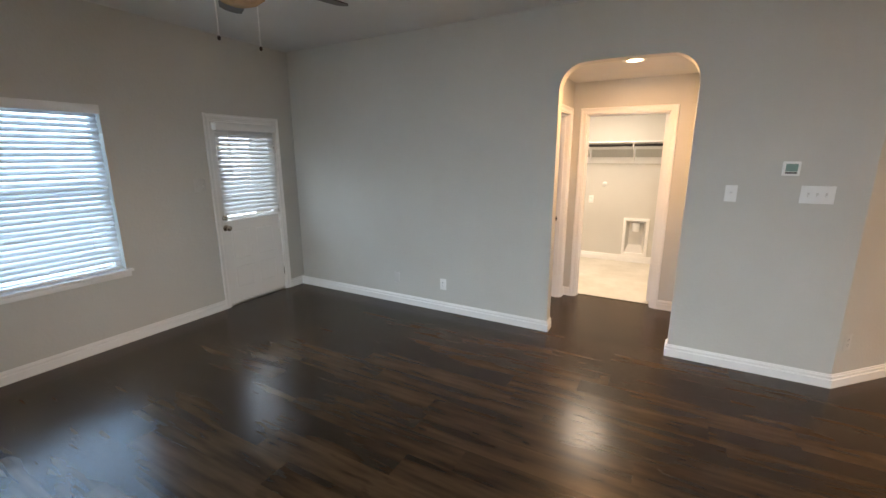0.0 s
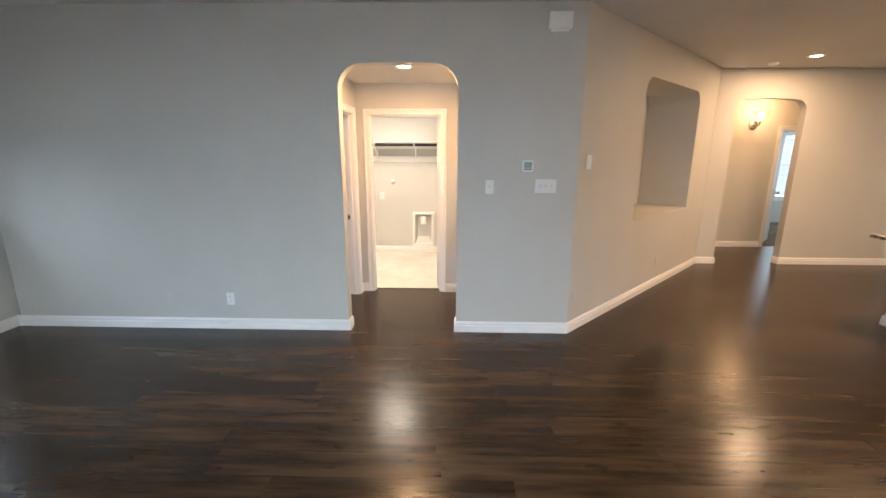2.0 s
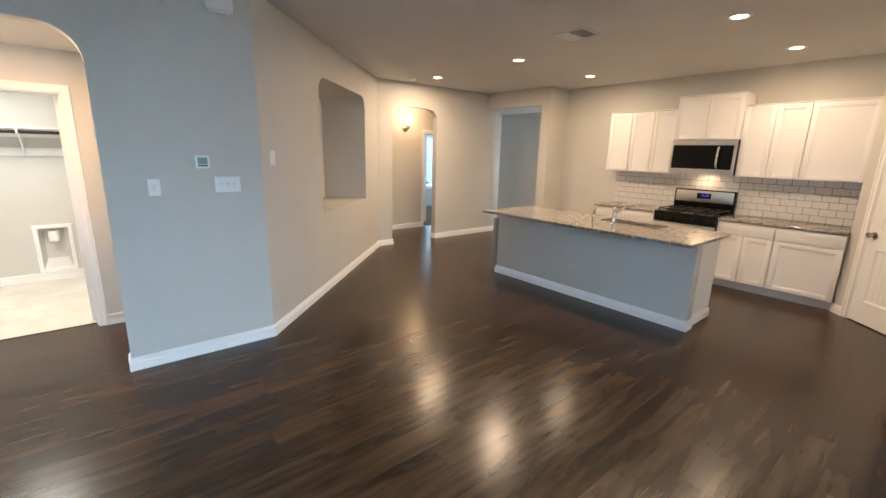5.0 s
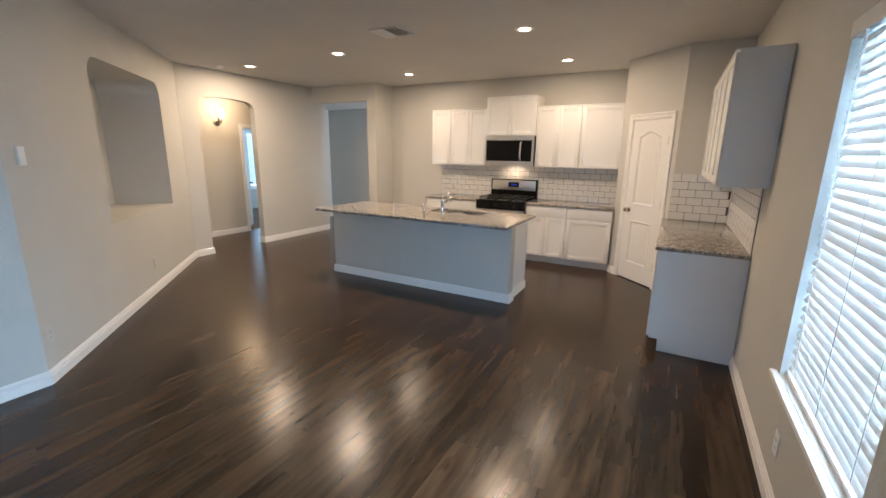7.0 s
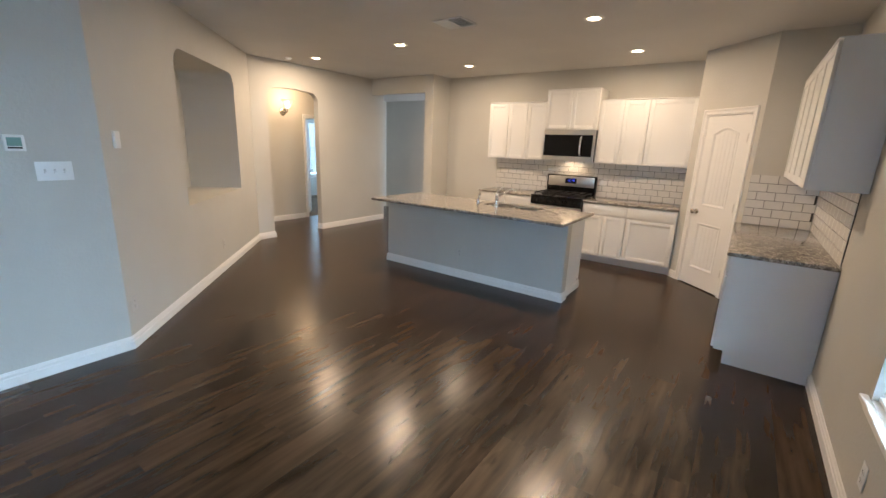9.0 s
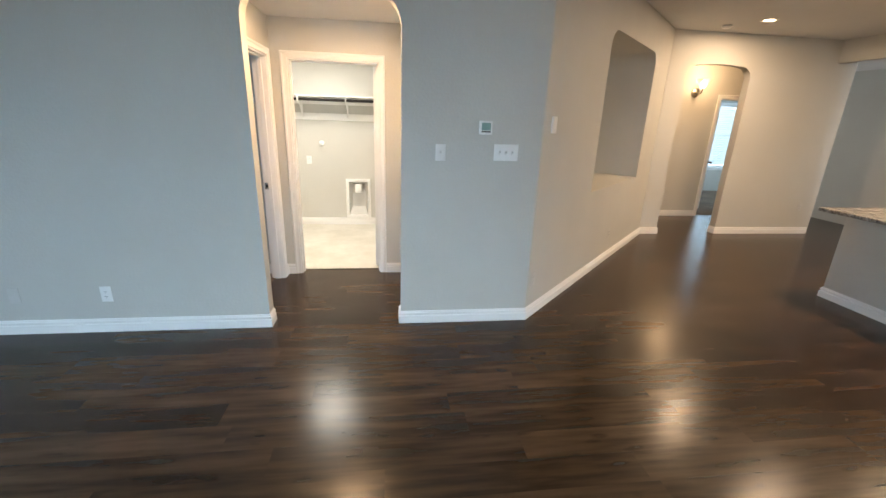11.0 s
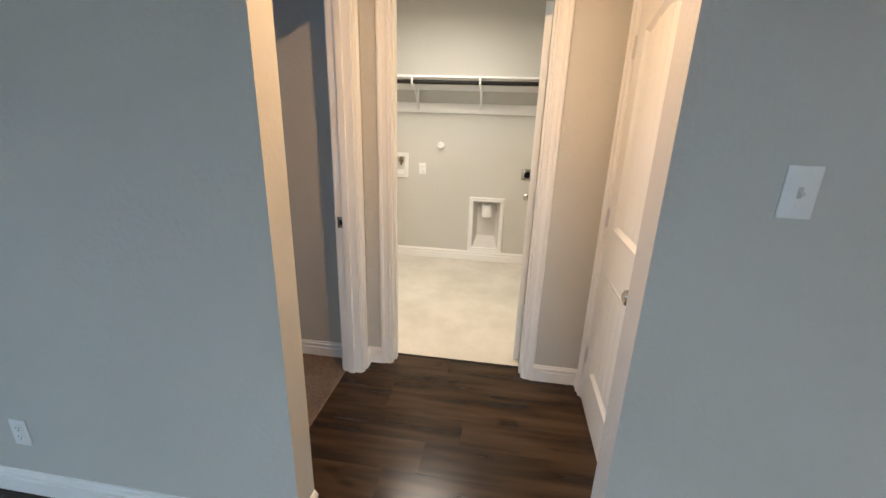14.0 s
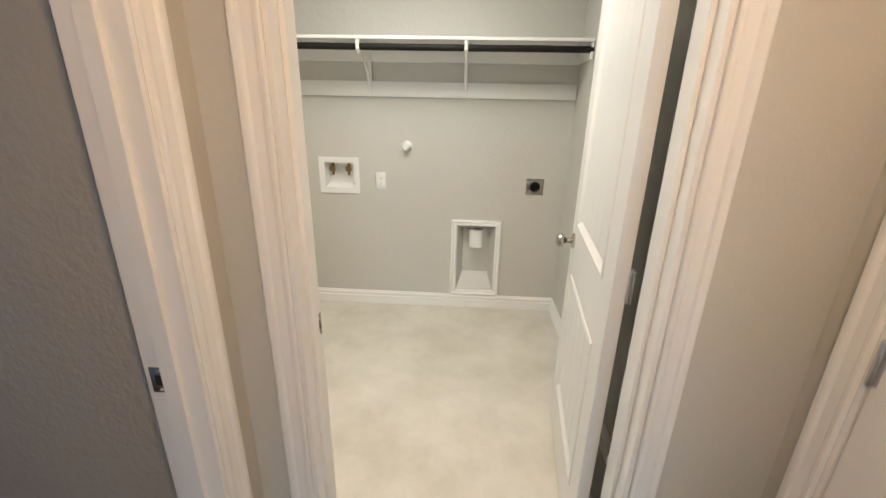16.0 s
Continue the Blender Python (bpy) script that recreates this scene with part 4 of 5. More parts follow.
sweep(bm, [(IX + 0.147, IY0 + 0.03, 0), (3.76, IY0 + 0.03, 0)][::-1], [(a, b) for a, b in BASE_PROFILE], (0, 0, 1))
part("baseboard", bm, TRIM, isl)
for k in range(4):
    w4 = (IY1 - IY0 - 0.06) / 4
    y = IY0 + 0.03 + k * w4
    fr = shaker(isl, "door", 0.004, 0.115, w4 - 0.004, CT - 0.05, -0.0012)
    fr.matrix_basis = turned(3.76, y, 0, 90)

SX0, SX1, SY0, SY1 = 3.415, 3.685, -1.68, -0.99


def rounded(x0, y0, x1, y1, r=0.04, n=5):
    pts = []
    for cx, cy, a0 in ((x1 - r, y1 - r, 0), (x0 + r, y1 - r, 90), (x0 + r, y0 + r, 180), (x1 - r, y0 + r, 270)):
        for k in range(n + 1):
            a = radians(a0 + 90 * k / n)
            pts.append((cx + r * math.cos(a), cy + r * math.sin(a)))
    return pts


counter("countertop", (2.822, -2.212), (3.800, 0.315), "grey-brown speckled granite island countertop with overhang", rounded(SX0, SY0, SX1, SY1))
sink = thing("kitchen_sink", pose(0, 0, 0), "stainless double-bowl sink set under the granite", "sink")
ym = (SY0 + SY1) / 2
for y0, y1 in ((SY0 + 0.004, ym - 0.012), (ym + 0.012, SY1 - 0.004)):
    bm = bmesh.new()
    loop_o, loop_i = rounded(SX0 + 0.001, y0, SX1 - 0.001, y1, 0.045), rounded(SX0 + 0.02, y0 + 0.015, SX1 - 0.02, y1 - 0.015, 0.035)
    t = bmesh.new()
    r1 = [t.verts.new((x, y, CT - 0.018)) for x, y in loop_o]
    r2 = [t.verts.new((x, y, CT - 0.175)) for x, y in loop_i]
    for i in range(len(r1)):
        j = (i + 1) % len(r1)
        t.faces.new((r1[i], r1[j], r2[j], r2[i]))
    t.faces.new(r2)
    bmesh.ops.solidify(t, geom=t.faces[:], thickness=0.002)
    merge(bm, t)
    part("bowl", bm, STEEL, sink)
    bm = bmesh.new()
    lathe(bm, [(0, 0), (0.042, 0), (0.042, 0.003), (0.032, 0.004), (0.02, 0.001), (0, 0.001)], Matrix.Translation(((SX0 + SX1) / 2, (y0 + y1) / 2, CT - 0.1735)), 24)
    part("drain", bm, CHROME, sink)
bm = bmesh.new()
box(bm, (SX0 + 0.003, ym - 0.011, CT - 0.06), (SX1 - 0.003, ym + 0.011, CT - 0.014), 0.006, 2)
part("divider", bm, STEEL, sink)

fx, fy = 3.345, -1.215
fau = thing("kitchen_faucet", pose(fx, fy, CT) @ Matrix.Scale(1.12, 4), "chrome single-lever kitchen faucet on the island", "faucet")
bm = bmesh.new()
lathe(bm, [(0, 0), (0.030, 0), (0.030, 0.006), (0.024, 0.012), (0.021, 0.05), (0.019, 0.12), (0.022, 0.135), (0.019, 0.15), (0, 0.155)], None, 24)
part("body", bm, CHROME, fau)
bm = bmesh.new()
tube(bm, [(0.01, -0.005, 0.10), (0.07, -0.035, 0.145), (0.13, -0.065, 0.178), (0.17, -0.085, 0.185), (0.195, -0.097, 0.172), (0.203, -0.101, 0.150)], 0.0125, 14)
part("spout", bm, CHROME, fau)
bm = bmesh.new()
tube(bm, [(0, 0, 0.150), (0.008, -0.004, 0.168), (0.040, -0.020, 0.196), (0.072, -0.036, 0.212)], 0.008, 10)
part("lever", bm, CHROME, fau)
spr = thing("side_sprayer", pose(fx + 0.03, fy + 0.27, CT) @ Matrix.Scale(1.2, 4), "small chrome side sprayer standing by the sink", "sprayer")
bm = bmesh.new()
lathe(bm, [(0, 0), (0.022, 0), (0.022, 0.005), (0.014, 0.012), (0.012, 0.05), (0, 0.052)], None, 20)
part("holder", bm, CHROME, spr)
bm = bmesh.new()
tube(bm, [(0, 0, 0.045), (0.0, 0, 0.075), (0.008, -0.006, 0.098), (0.022, -0.012, 0.108)], 0.010, 12)
part("spray_head", bm, CHROME, spr)

# gas range
RY = -0.945
rg = thing("gas_range", turned(4.935, RY, 0, -90), "stainless and black gas range with cast-iron grates", "range")
RW = 0.772
bm = bmesh.new()
box(bm, (0.004, 0.03, 0.09), (RW - 0.004, 0.655, 0.865), 0.003, 1)
part("body", bm, BLACK, rg)
bm = bmesh.new()
box(bm, (0.02, 0.06, 0.0), (RW - 0.02, 0.64, 0.089), 0.003, 1)
part("plinth", bm, BLACK, rg)
bm = bmesh.new()
box(bm, (0.002, -0.012, 0.865), (RW - 0.002, 0.60, 0.897), 0.006, 3)
part("cooktop", bm, BLACK, rg, "black enamel cooktop")
bm = bmesh.new()
box(bm, (0.004, -0.018, 0.765), (RW - 0.004, 0.029, 0.864), 0.006, 2)
part("control_panel", bm, BLACK, rg, "black front panel with knobs")
for k in range(5):
    bm = bmesh.new()
    lathe(bm, [(0, 0), (0.024, 0), (0.022, 0.012), (0.018, 0.026), (0, 0.028)], Matrix.Translation((0.10 + k * 0.143, -0.018, 0.815)) @ Matrix.Rotation(radians(90), 4, "X"), 20)
    part("control_knob", bm, BLACK, rg)
od = bmesh.new()
box(od, (0.006, -0.014, 0.27), (RW - 0.006, 0.029, 0.755), 0.006, 2)
odoor = part("oven_door", od, STEEL, rg, "brushed stainless oven door")
bm = bmesh.new()
box(bm, (0.13, -0.0165, 0.36), (RW - 0.13, -0.0135, 0.62), 0.001, 1)
part("oven_window", bm, BLACKGLASS, odoor)
bm = bmesh.new()
tube(bm, [(0.07, -0.058, 0.715), (RW - 0.07, -0.058, 0.715)], 0.012, 14)
for x in (0.09, RW - 0.09):
    tube(bm, [(x, -0.058, 0.715), (x, -0.010, 0.715)], 0.009, 10)
part("oven_handle", bm, STEEL, odoor)
bm = bmesh.new()
box(bm, (0.006, -0.010, 0.095), (RW - 0.006, 0.029, 0.262), 0.006, 2)
part("storage_drawer", bm, STEEL, rg)
for gx in (0.145, 0.386, 0.627):
    bm = bmesh.new()
    hw = 0.115
    for y in (0.045, 0.31, 0.565):
        box(bm, (gx - hw, y - 0.006, 0.922), (gx + hw, y + 0.006, 0.936), 0.003, 1)
    for x in (gx - hw + 0.006, gx, gx + hw - 0.006):
        box(bm, (x - 0.006, 0.040, 0.922), (x + 0.006, 0.570, 0.936), 0.003, 1)
    for x in (gx - hw + 0.01, gx + hw - 0.01):
        for y in (0.05, 0.56):
            box(bm, (x - 0.007, y - 0.007, 0.896), (x + 0.007, y + 0.007, 0.923), 0.002, 1)
    part("burner_grate", bm, CASTIRON, rg, "black cast-iron grate")
for gx, gy, r in ((0.145, 0.17, 0.045), (0.145, 0.43, 0.036), (0.386, 0.30, 0.05), (0.627, 0.17, 0.05), (0.627, 0.43, 0.036)):
    bm = bmesh.new()
    lathe(bm, [(0, 0), (r + 0.012, 0), (r + 0.010, 0.006), (r, 0.008), (r, 0.016), (r * 0.9, 0.020), (0, 0.021)], Matrix.Translation((gx, gy, 0.8965)), 24)
    part("burner_cap", bm, CASTIRON, rg)
bm = bmesh.new()
box(bm, (0.0, 0.588, 0.880), (RW, 0.660, 1.180), 0.008, 3)
bg = part("backguard", bm, BLACK, rg, "black backguard frame")
bm = bmesh.new()
box(bm, (0.022, 0.582, 1.010), (RW - 0.022, 0.590, 1.165), 0.004, 2)
part("backguard_face", bm, STEEL, bg, "brushed stainless panel")
bm = bmesh.new()
box(bm, (0.300, 0.578, 1.055), (0.480, 0.583, 1.135), 0.002, 1)
part("clock_glass", bm, BLACKGLASS, bg)
bm = bmesh.new()
for x, seg in ((0.352, "1"), (0.376, "2"), (0.408, "3"), (0.432, "4")):
    box(bm, (x, 0.5765, 1.088), (x + 0.014, 0.5785, 1.092))
    box(bm, (x, 0.5765, 1.108), (x + 0.014, 0.5785, 1.112))
    box(bm, (x + 0.011, 0.5765, 1.088), (x + 0.014, 0.5785, 1.112))
part("clock_digits", bm, CLOCK, bg, "blue glowing clock bars")

# over-the-range microwave
mw = thing("microwave", turned(5.195, -0.954, 1.404, -90), "stainless over-the-range microwave with black glass door", "microwave")
MW, MH = 0.768, 0.445
bm = bmesh.new()
box(bm, (0, 0.022, 0), (MW, 0.402, MH), 0.003, 1)
part("body", bm, BLACK, mw)
bm = bmesh.new()
panel(bm, rect(0, 0, MW, MH), [rect(0.014, 0.068, 0.738, 0.375)], (0, 0, 0), (1, 0, 0), (0, -1, 0), 0.021)
part("front_frame", bm, STEEL, mw, "brushed stainless front frame")
bm = bmesh.new()
box(bm, (0.015, 0.003, 0.069), (0.612, 0.020, 0.374), 0.002, 1)
part("door_glass", bm, BLACKGLASS, mw)
bm = bmesh.new()
box(bm, (0.615, 0.003, 0.069), (0.737, 0.020, 0.374), 0.002, 1)
part("control_strip", bm, BLACKGLASS, mw)
bm = bmesh.new()
tube(bm, [(0.575, -0.002, 0.345), (0.575, -0.030, 0.325), (0.572, -0.038, 0.22), (0.575, -0.030, 0.115), (0.575, -0.002, 0.095)], 0.015, 14)
part("handle", bm, CHROME, mw, "curved chrome handle")
bm = bmesh.new()
box(bm, (0.33, 0.20, -0.004), (0.45, 0.29, 0.001), 0.001, 1)
part("hood_lamp", bm, BULB, mw, "warm hood lamp lens")
lamp_glow("hood_glow", 5.42, -1.335, 1.396, 0.7, 0.05)


# ---- wall plates, fixtures, lamps ----
def plate(name, m, w, h, label, category, toggles=(), outlets=(), material=None):
    """Wall plate; local x to the right, room at -y, centred."""
    material = material or PLASTIC
    p = thing(name, m, label, category)
    bm = bmesh.new()
    box(bm, (-w / 2, -0.0058, -h / 2), (w / 2, -0.0006, h / 2), 0.0028, 2)
    part("plate", bm, material, p)
    for x in toggles:
        bm = bmesh.new()
        box(bm, (x - 0.0055, -0.0064, -0.0125), (x + 0.0055, -0.0057, 0.0125), 0.0003, 1)
        part("slot", bm, IVORY, p)
        bm = bmesh.new()
        t = bmesh.new()
        box(t, (-0.0045, -0.018, -0.005), (0.0045, 0, 0.005), 0.0015, 2)
        merge(bm, t, Matrix.Translation((x, -0.0060, 0.001)) @ Matrix.Rotation(radians(28), 4, "X"))
        part("toggle", bm, material, p)
        for z in (-0.030, 0.030):
            bm = bmesh.new()
            lathe(bm, [(0, 0), (0.0035, 0), (0.0025, 0.0014), (0, 0.0016)], Matrix.Translation((x, -0.0057, z)) @ Matrix.Rotation(radians(90), 4, "X"), 10)
            part("screw", bm, material, p)
    for z in outlets:
        bm = bmesh.new()
        lathe(bm, [(0, 0), (0.0165, 0), (0.0165, 0.0012), (0.015, 0.002), (0, 0.002)], Matrix.Translation((0, -0.0057, z)) @ Matrix.Rotation(radians(90), 4, "X"), 20)
        r = part("receptacle", bm, material, p)
        bm = bmesh.new()
        box(bm, (-0.0075, -0.0083, z - 0.001), (-0.0055, -0.0076, z + 0.008))
        box(bm, (0.0055, -0.0083, z - 0.001), (0.0075, -0.0076, z + 0.007))
        box(bm, (-0.002, -0.0083, z - 0.010), (0.002, -0.0076, z - 0.006))
        part("slots", bm, DARK, r)
    return p


plate("light_switch", turned(-0.260, 0, 1.330, 0), 0.178, 0.117, "white triple toggle switch plate on the wall", "light switch", (-0.046, 0, 0.046))
plate("light_switch", turned(-0.732, 0, 1.321, 0), 0.072, 0.116, "white single toggle switch plate beside the archway", "light switch", (0,))
plate("light_switch", turned(-2.695, VY - 0.002, 1.282, 0), 0.117, 0.117, "white double switch plate in the bedroom", "light switch", (-0.023, 0.023))
plate("light_switch", turned(WX, -1.17, 1.31, 90), 0.117, 0.117, "painted double switch plate beside the patio door", "light switch", (-0.023, 0.023), (), IVORY)
plate("wall_outlet", turned(-3.075, 0, 0.290, 0), 0.072, 0.116, "white duplex outlet low on the wall", "outlet", (), (-0.0195, 0.0195))
plate("wall_outlet", turned(-3.655, 0, 0.290, 0), 0.072, 0.116, "blank painted cover plate low on the wall", "outlet", (), (), IVORY)
plate("wall_outlet", Matrix.Translation((0.06, 0.06, 0.33)) @ pose(0, 0, 0, 0, 0, 45), 0.072, 0.116, "painted outlet low on the diagonal wall", "outlet", (), (-0.0195, 0.0195), IVORY)
plate("wall_outlet", Matrix.Translation((1.46, 1.46, 0.32)) @ pose(0, 0, 0, 0, 0, 45), 0.072, 0.116, "white outlet low on the diagonal wall", "outlet", (), (-0.0195, 0.0195), IVORY)
plate("wall_outlet", turned(1.25, CY, 0.29, 180), 0.072, 0.116, "white outlet below the tall window", "outlet", (), (-0.0195, 0.0195))
plate("wall_outlet", turned(IX, -0.88, 0.31, -90), 0.072, 0.116, "painted outlet on the island front", "outlet", (), (-0.0195, 0.0195), IVORY)
plate("wall_outlet", turned(5.16, FY, 0.42, 0), 0.072, 0.116, "white outlet on the foyer wall", "outlet", (), (-0.0195, 0.0195), IVORY)
plate("wall_outlet", turned(-2.197, LY1, 0.924, 0), 0.070, 0.114, "white outlet on the laundry wall", "outlet", (), (-0.0195, 0.0195))

th = thing("thermostat", turned(-0.420, 0, 1.498, 0), "white thermostat with a green-grey display", "thermostat")
bm = bmesh.new()
box(bm, (-0.047, -0.026, -0.047), (0.047, -0.001, 0.047), 0.006, 3)
part("case", bm, PLASTIC, th)
bm = bmesh.new()
box(bm, (-0.032, -0.0275, -0.018), (0.032, -0.0255, 0.032), 0.001, 1)
part("display", bm, LCD, th, "glowing green-grey screen")
bm = bmesh.new()
box(bm, (-0.032, -0.0275, -0.032), (0.032, -0.0255, -0.022), 0.001, 1)
part("button_strip", bm, DARK, th)

ch = thing("door_chime", turned(-0.222, 0, 2.592, 0), "white box door chime high on the wall", "door chime")
bm = bmesh.new()
box(bm, (-0.090, -0.052, -0.052), (0.090, -0.001, 0.068), 0.008, 3)
part("cover", bm, PLASTIC, ch)
bm = bmesh.new()
box(bm, (-0.070, -0.040, -0.068), (0.070, -0.004, -0.053), 0.003, 2)
part("base", bm, PLASTIC, ch)

se = thing("wall_sensor", Matrix.Translation((0.112, 0.112, 1.53)) @ pose(0, 0, 0, 0, 0, 45), "slim white alarm sensor on the diagonal wall", "sensor")
bm = bmesh.new()
box(bm, (-0.034, -0.020, -0.060), (0.034, -0.001, 0.060), 0.006, 3)
part("case", bm, PLASTIC, se)
bm = bmesh.new()
box(bm, (-0.020, -0.0215, -0.035), (0.020, -0.0195, -0.010), 0.002, 1)
part("lens", bm, PLASTIC, se)


def downlight(x, y, z):
    d = thing("recessed_downlight", pose(x, y, z), "round recessed ceiling downlight, lit warm", "downlight", "ceiling downlights")
    bm = bmesh.new()
    lathe(bm, [(0.066, -0.004), (0.070, -0.007), (0.088, -0.005), (0.092, -0.0005), (0.066, -0.0005)], None, 36)
    part("trim_ring", bm, PLASTIC, d, "white trim ring")
    bm = bmesh.new()
    lathe(bm, [(0, -0.006), (0.052, -0.005), (0.066, -0.002), (0.066, -0.001), (0, -0.001)], None, 36)
    part("lens", bm, BULB, d, "glowing warm lens")


for lx, ly, lz, lw in DOWNLIGHTS:
    downlight(lx, ly, lz)

vent = thing("ceiling_vent", pose(2.695, -0.97, CEIL), "white louvred ceiling air vent", "air vent")
bm = bmesh.new()
sweep(bm, [(-0.15, -0.165, 0), (0.15, -0.165, 0), (0.15, 0.165, 0), (-0.15, 0.165, 0)], [(0.0, 0), (0.022, 0), (0.020, -0.008), (0.004, -0.012), (0, -0.010)], (0, 0, 1), True)
part("frame", bm, PLASTIC, vent)
bm = bmesh.new()
# flat grey sheet stands in for the shade behind the louvres
box(bm, (-0.151, -0.166, -0.002), (0.151, 0.166, -0.001))
part("backing", bm, plain("vent_shade_grey", (0.16, 0.16, 0.16), 0.6, 0.3), vent)
slat_bm = bmesh.new()
t = bmesh.new()
box(t, (-0.150, -0.010, -0.0006), (0.150, 0.010, 0.0006))
merge(slat_bm, t, Matrix.Rotation(radians(38), 4, "X"))
vs_me = bpy.data.meshes.new("louvre")
slat_bm.to_mesh(vs_me)
slat_bm.free()
vs_me.materials.append(PLASTIC)
for k in range(15):
    ob = new("louvre", vs_me)
    ob.parent = vent
    ob.location = (0, -0.15 + k * 0.0214, -0.0085)
    ob.rotation_euler = (0, 0, math.pi if k > 7 else 0)

sm = thing("smoke_detector", pose(3.03, 2.25, CEIL), "small white round smoke detector on the ceiling", "smoke detector")
bm = bmesh.new()
lathe(bm, [(0, -0.036), (0.030, -0.035), (0.046, -0.028), (0.050, -0.018), (0.058, -0.014), (0.060, -0.0005), (0, -0.0005)], None, 30)
part("case", bm, PLASTIC, sm)

# ceiling fan over the living room
FX, FYY = -2.985, -2.150
fan = thing("ceiling_fan", pose(FX, FYY, CEIL) @ Matrix.Diagonal((1, 1, 0.955, 1)), "dark-bladed ceiling fan with amber bowl light and pull chains", "ceiling fan")
bm = bmesh.new()
lathe(bm, [(0, -0.0005), (0.075, -0.0005), (0.075, -0.012), (0.060, -0.045), (0.020, -0.060), (0, -0.060)], None, 30)
part("canopy", bm, NICKEL, fan)
bm = bmesh.new()
tube(bm, [(0, 0, -0.055), (0, 0, -0.20)], 0.0125, 14)
part("downrod", bm, NICKEL, fan)
bm = bmesh.new()
lathe(bm, [(0, -0.19), (0.040, -0.195), (0.095, -0.215), (0.118, -0.250), (0.118, -0.300), (0.095, -0.330), (0.060, -0.345), (0, -0.345)], None, 36)
part("motor_housing", bm, NICKEL, fan)
bm = bmesh.new()
lathe(bm, [(0, -0.345), (0.062, -0.346), (0.072, -0.360), (0.072, -0.385), (0, -0.385)], None, 30)
part("light_fitter", bm, NICKEL, fan)
bm = bmesh.new()
lathe(bm, [(0.072, -0.386), (0.120, -0.388), (0.128, -0.398), (0.118, -0.425), (0.085, -0.452), (0.045, -0.468), (0, -0.472)], None, 36)
part("bowl_shade", bm, plain("amber_glass_bowl", (0.62, 0.36, 0.17), 0.25, 0.5, 0.2), fan, "amber glass bowl shade")
for k in range(5):
    arm_rot = Matrix.Rotation(radians(4 + 72 * k), 4, "Z")
    t = bmesh.new()
    box(t, (0.105, -0.018, -0.318), (0.215, 0.018, -0.312), 0.002, 1)
    bm = bmesh.new()
    merge(bm, t, arm_rot)
    part("blade_iron", bm, NICKEL, fan)
    t = bmesh.new()
    outline = [(0.19, -0.045), (0.24, -0.055), (0.50, -0.066), (0.575, -0.058), (0.60, -0.030), (0.605, 0.0), (0.60, 0.030), (0.575, 0.058), (0.50, 0.066), (0.24, 0.055), (0.19, 0.045)]
    top = [t.verts.new((x, y, 0.003)) for x, y in outline]
    low = [t.verts.new((x, y, -0.003)) for x, y in outline]
    t.faces.new(top)
    t.faces.new(low[::-1])
    for i in range(len(outline)):
        j = (i + 1) % len(outline)
        t.faces.new((top[i], low[i], low[j], top[j]))
    bmesh.ops.recalc_face_normals(t, faces=t.faces)
    bm = bmesh.new()
    merge(bm, t, arm_rot @ Matrix.Translation((0, 0, -0.325)) @ Matrix.Rotation(radians(11), 4, "X"))
    part("blade", bm, FANWOOD, fan, "dark brown wooden blade")
for cx, cy, zt in ((-0.042, -0.098, -0.625), (0.006, 0.092, -0.640)):
    bm = bmesh.new()
    tube(bm, [(cx * 0.85, cy * 0.85, -0.372), (cx, cy, -0.42), (cx, cy, zt)], 0.0032, 6)
    chn = part("pull_chain", bm, PLASTIC, fan, "thin pale pull chain")
    bm = bmesh.new()
    lathe(bm, [(0, -0.022), (0.006, -0.018), (0.008, -0.008), (0.005, 0.0), (0, 0.002)], Matrix.Translation((cx, cy, zt)), 14)
    part("chain_fob", bm, FANWOOD, chn)

# foyer sconce
sc = thing("wall_sconce", turned(3.93, FB, 2.07, 0) @ Matrix.Scale(1.35, 4), "lit bell-shaped glass wall sconce on a metal arm", "wall lamp")
bm = bmesh.new()
lathe(bm, [(0, 0), (0.055, 0), (0.052, 0.012), (0.030, 0.022), (0, 0.024)], Matrix.Rotation(radians(90), 4, "X"), 28)
part("backplate", bm, NICKEL, sc)
bm = bmesh.new()
tube(bm, [(0, -0.02, 0), (0, -0.06, -0.018), (0, -0.10, -0.012), (0, -0.115, 0.02), (0, -0.115, 0.045)], 0.008, 12)
part("arm", bm, NICKEL, sc)
bm = bmesh.new()
t = bmesh.new()
lathe(t, [(0.030, 0.045), (0.048, 0.075), (0.066, 0.115), (0.085, 0.150), (0.083, 0.150), (0.063, 0.116), (0.045, 0.077), (0.028, 0.049)], None, 32)
merge(bm, t, Matrix.Translation((0, -0.115, 0)))
part("shade", bm, FROST, sc, "frosted bell glass shade").visible_shadow = False
bm = bmesh.new()
lathe(bm, [(0, 0.045), (0.014, 0.050), (0.022, 0.075), (0.028, 0.100), (0.022, 0.122), (0, 0.132)], Matrix.Translation((0, -0.115, 0)), 20)
part("bulb", bm, SCONCE_GLOW, sc, "glowing warm bulb")
glow = new("sconce_glow", bpy.data.lights.new("sconce_glow", "POINT"))
glow.data.energy, glow.data.color, glow.data.shadow_soft_size = 15.0, WARM, 0.12
glow.location = (3.93, FB - 0.42, 2.33)

# ---- laundry room ----
sh = thing("laundry_shelf", pose(0, LY1, 0), "white laundry shelf with a dark hanging rod", "shelf")
SW0, SW1, SZ, SD = LX0 + 0.003, LX1 - 0.003, 1.753, 0.31
bm = bmesh.new()
box(bm, (SW0, -SD, SZ), (SW1, -0.001, SZ + 0.018), 0.003, 2)
part("board", bm, TRIM, sh)
bm = bmesh.new()
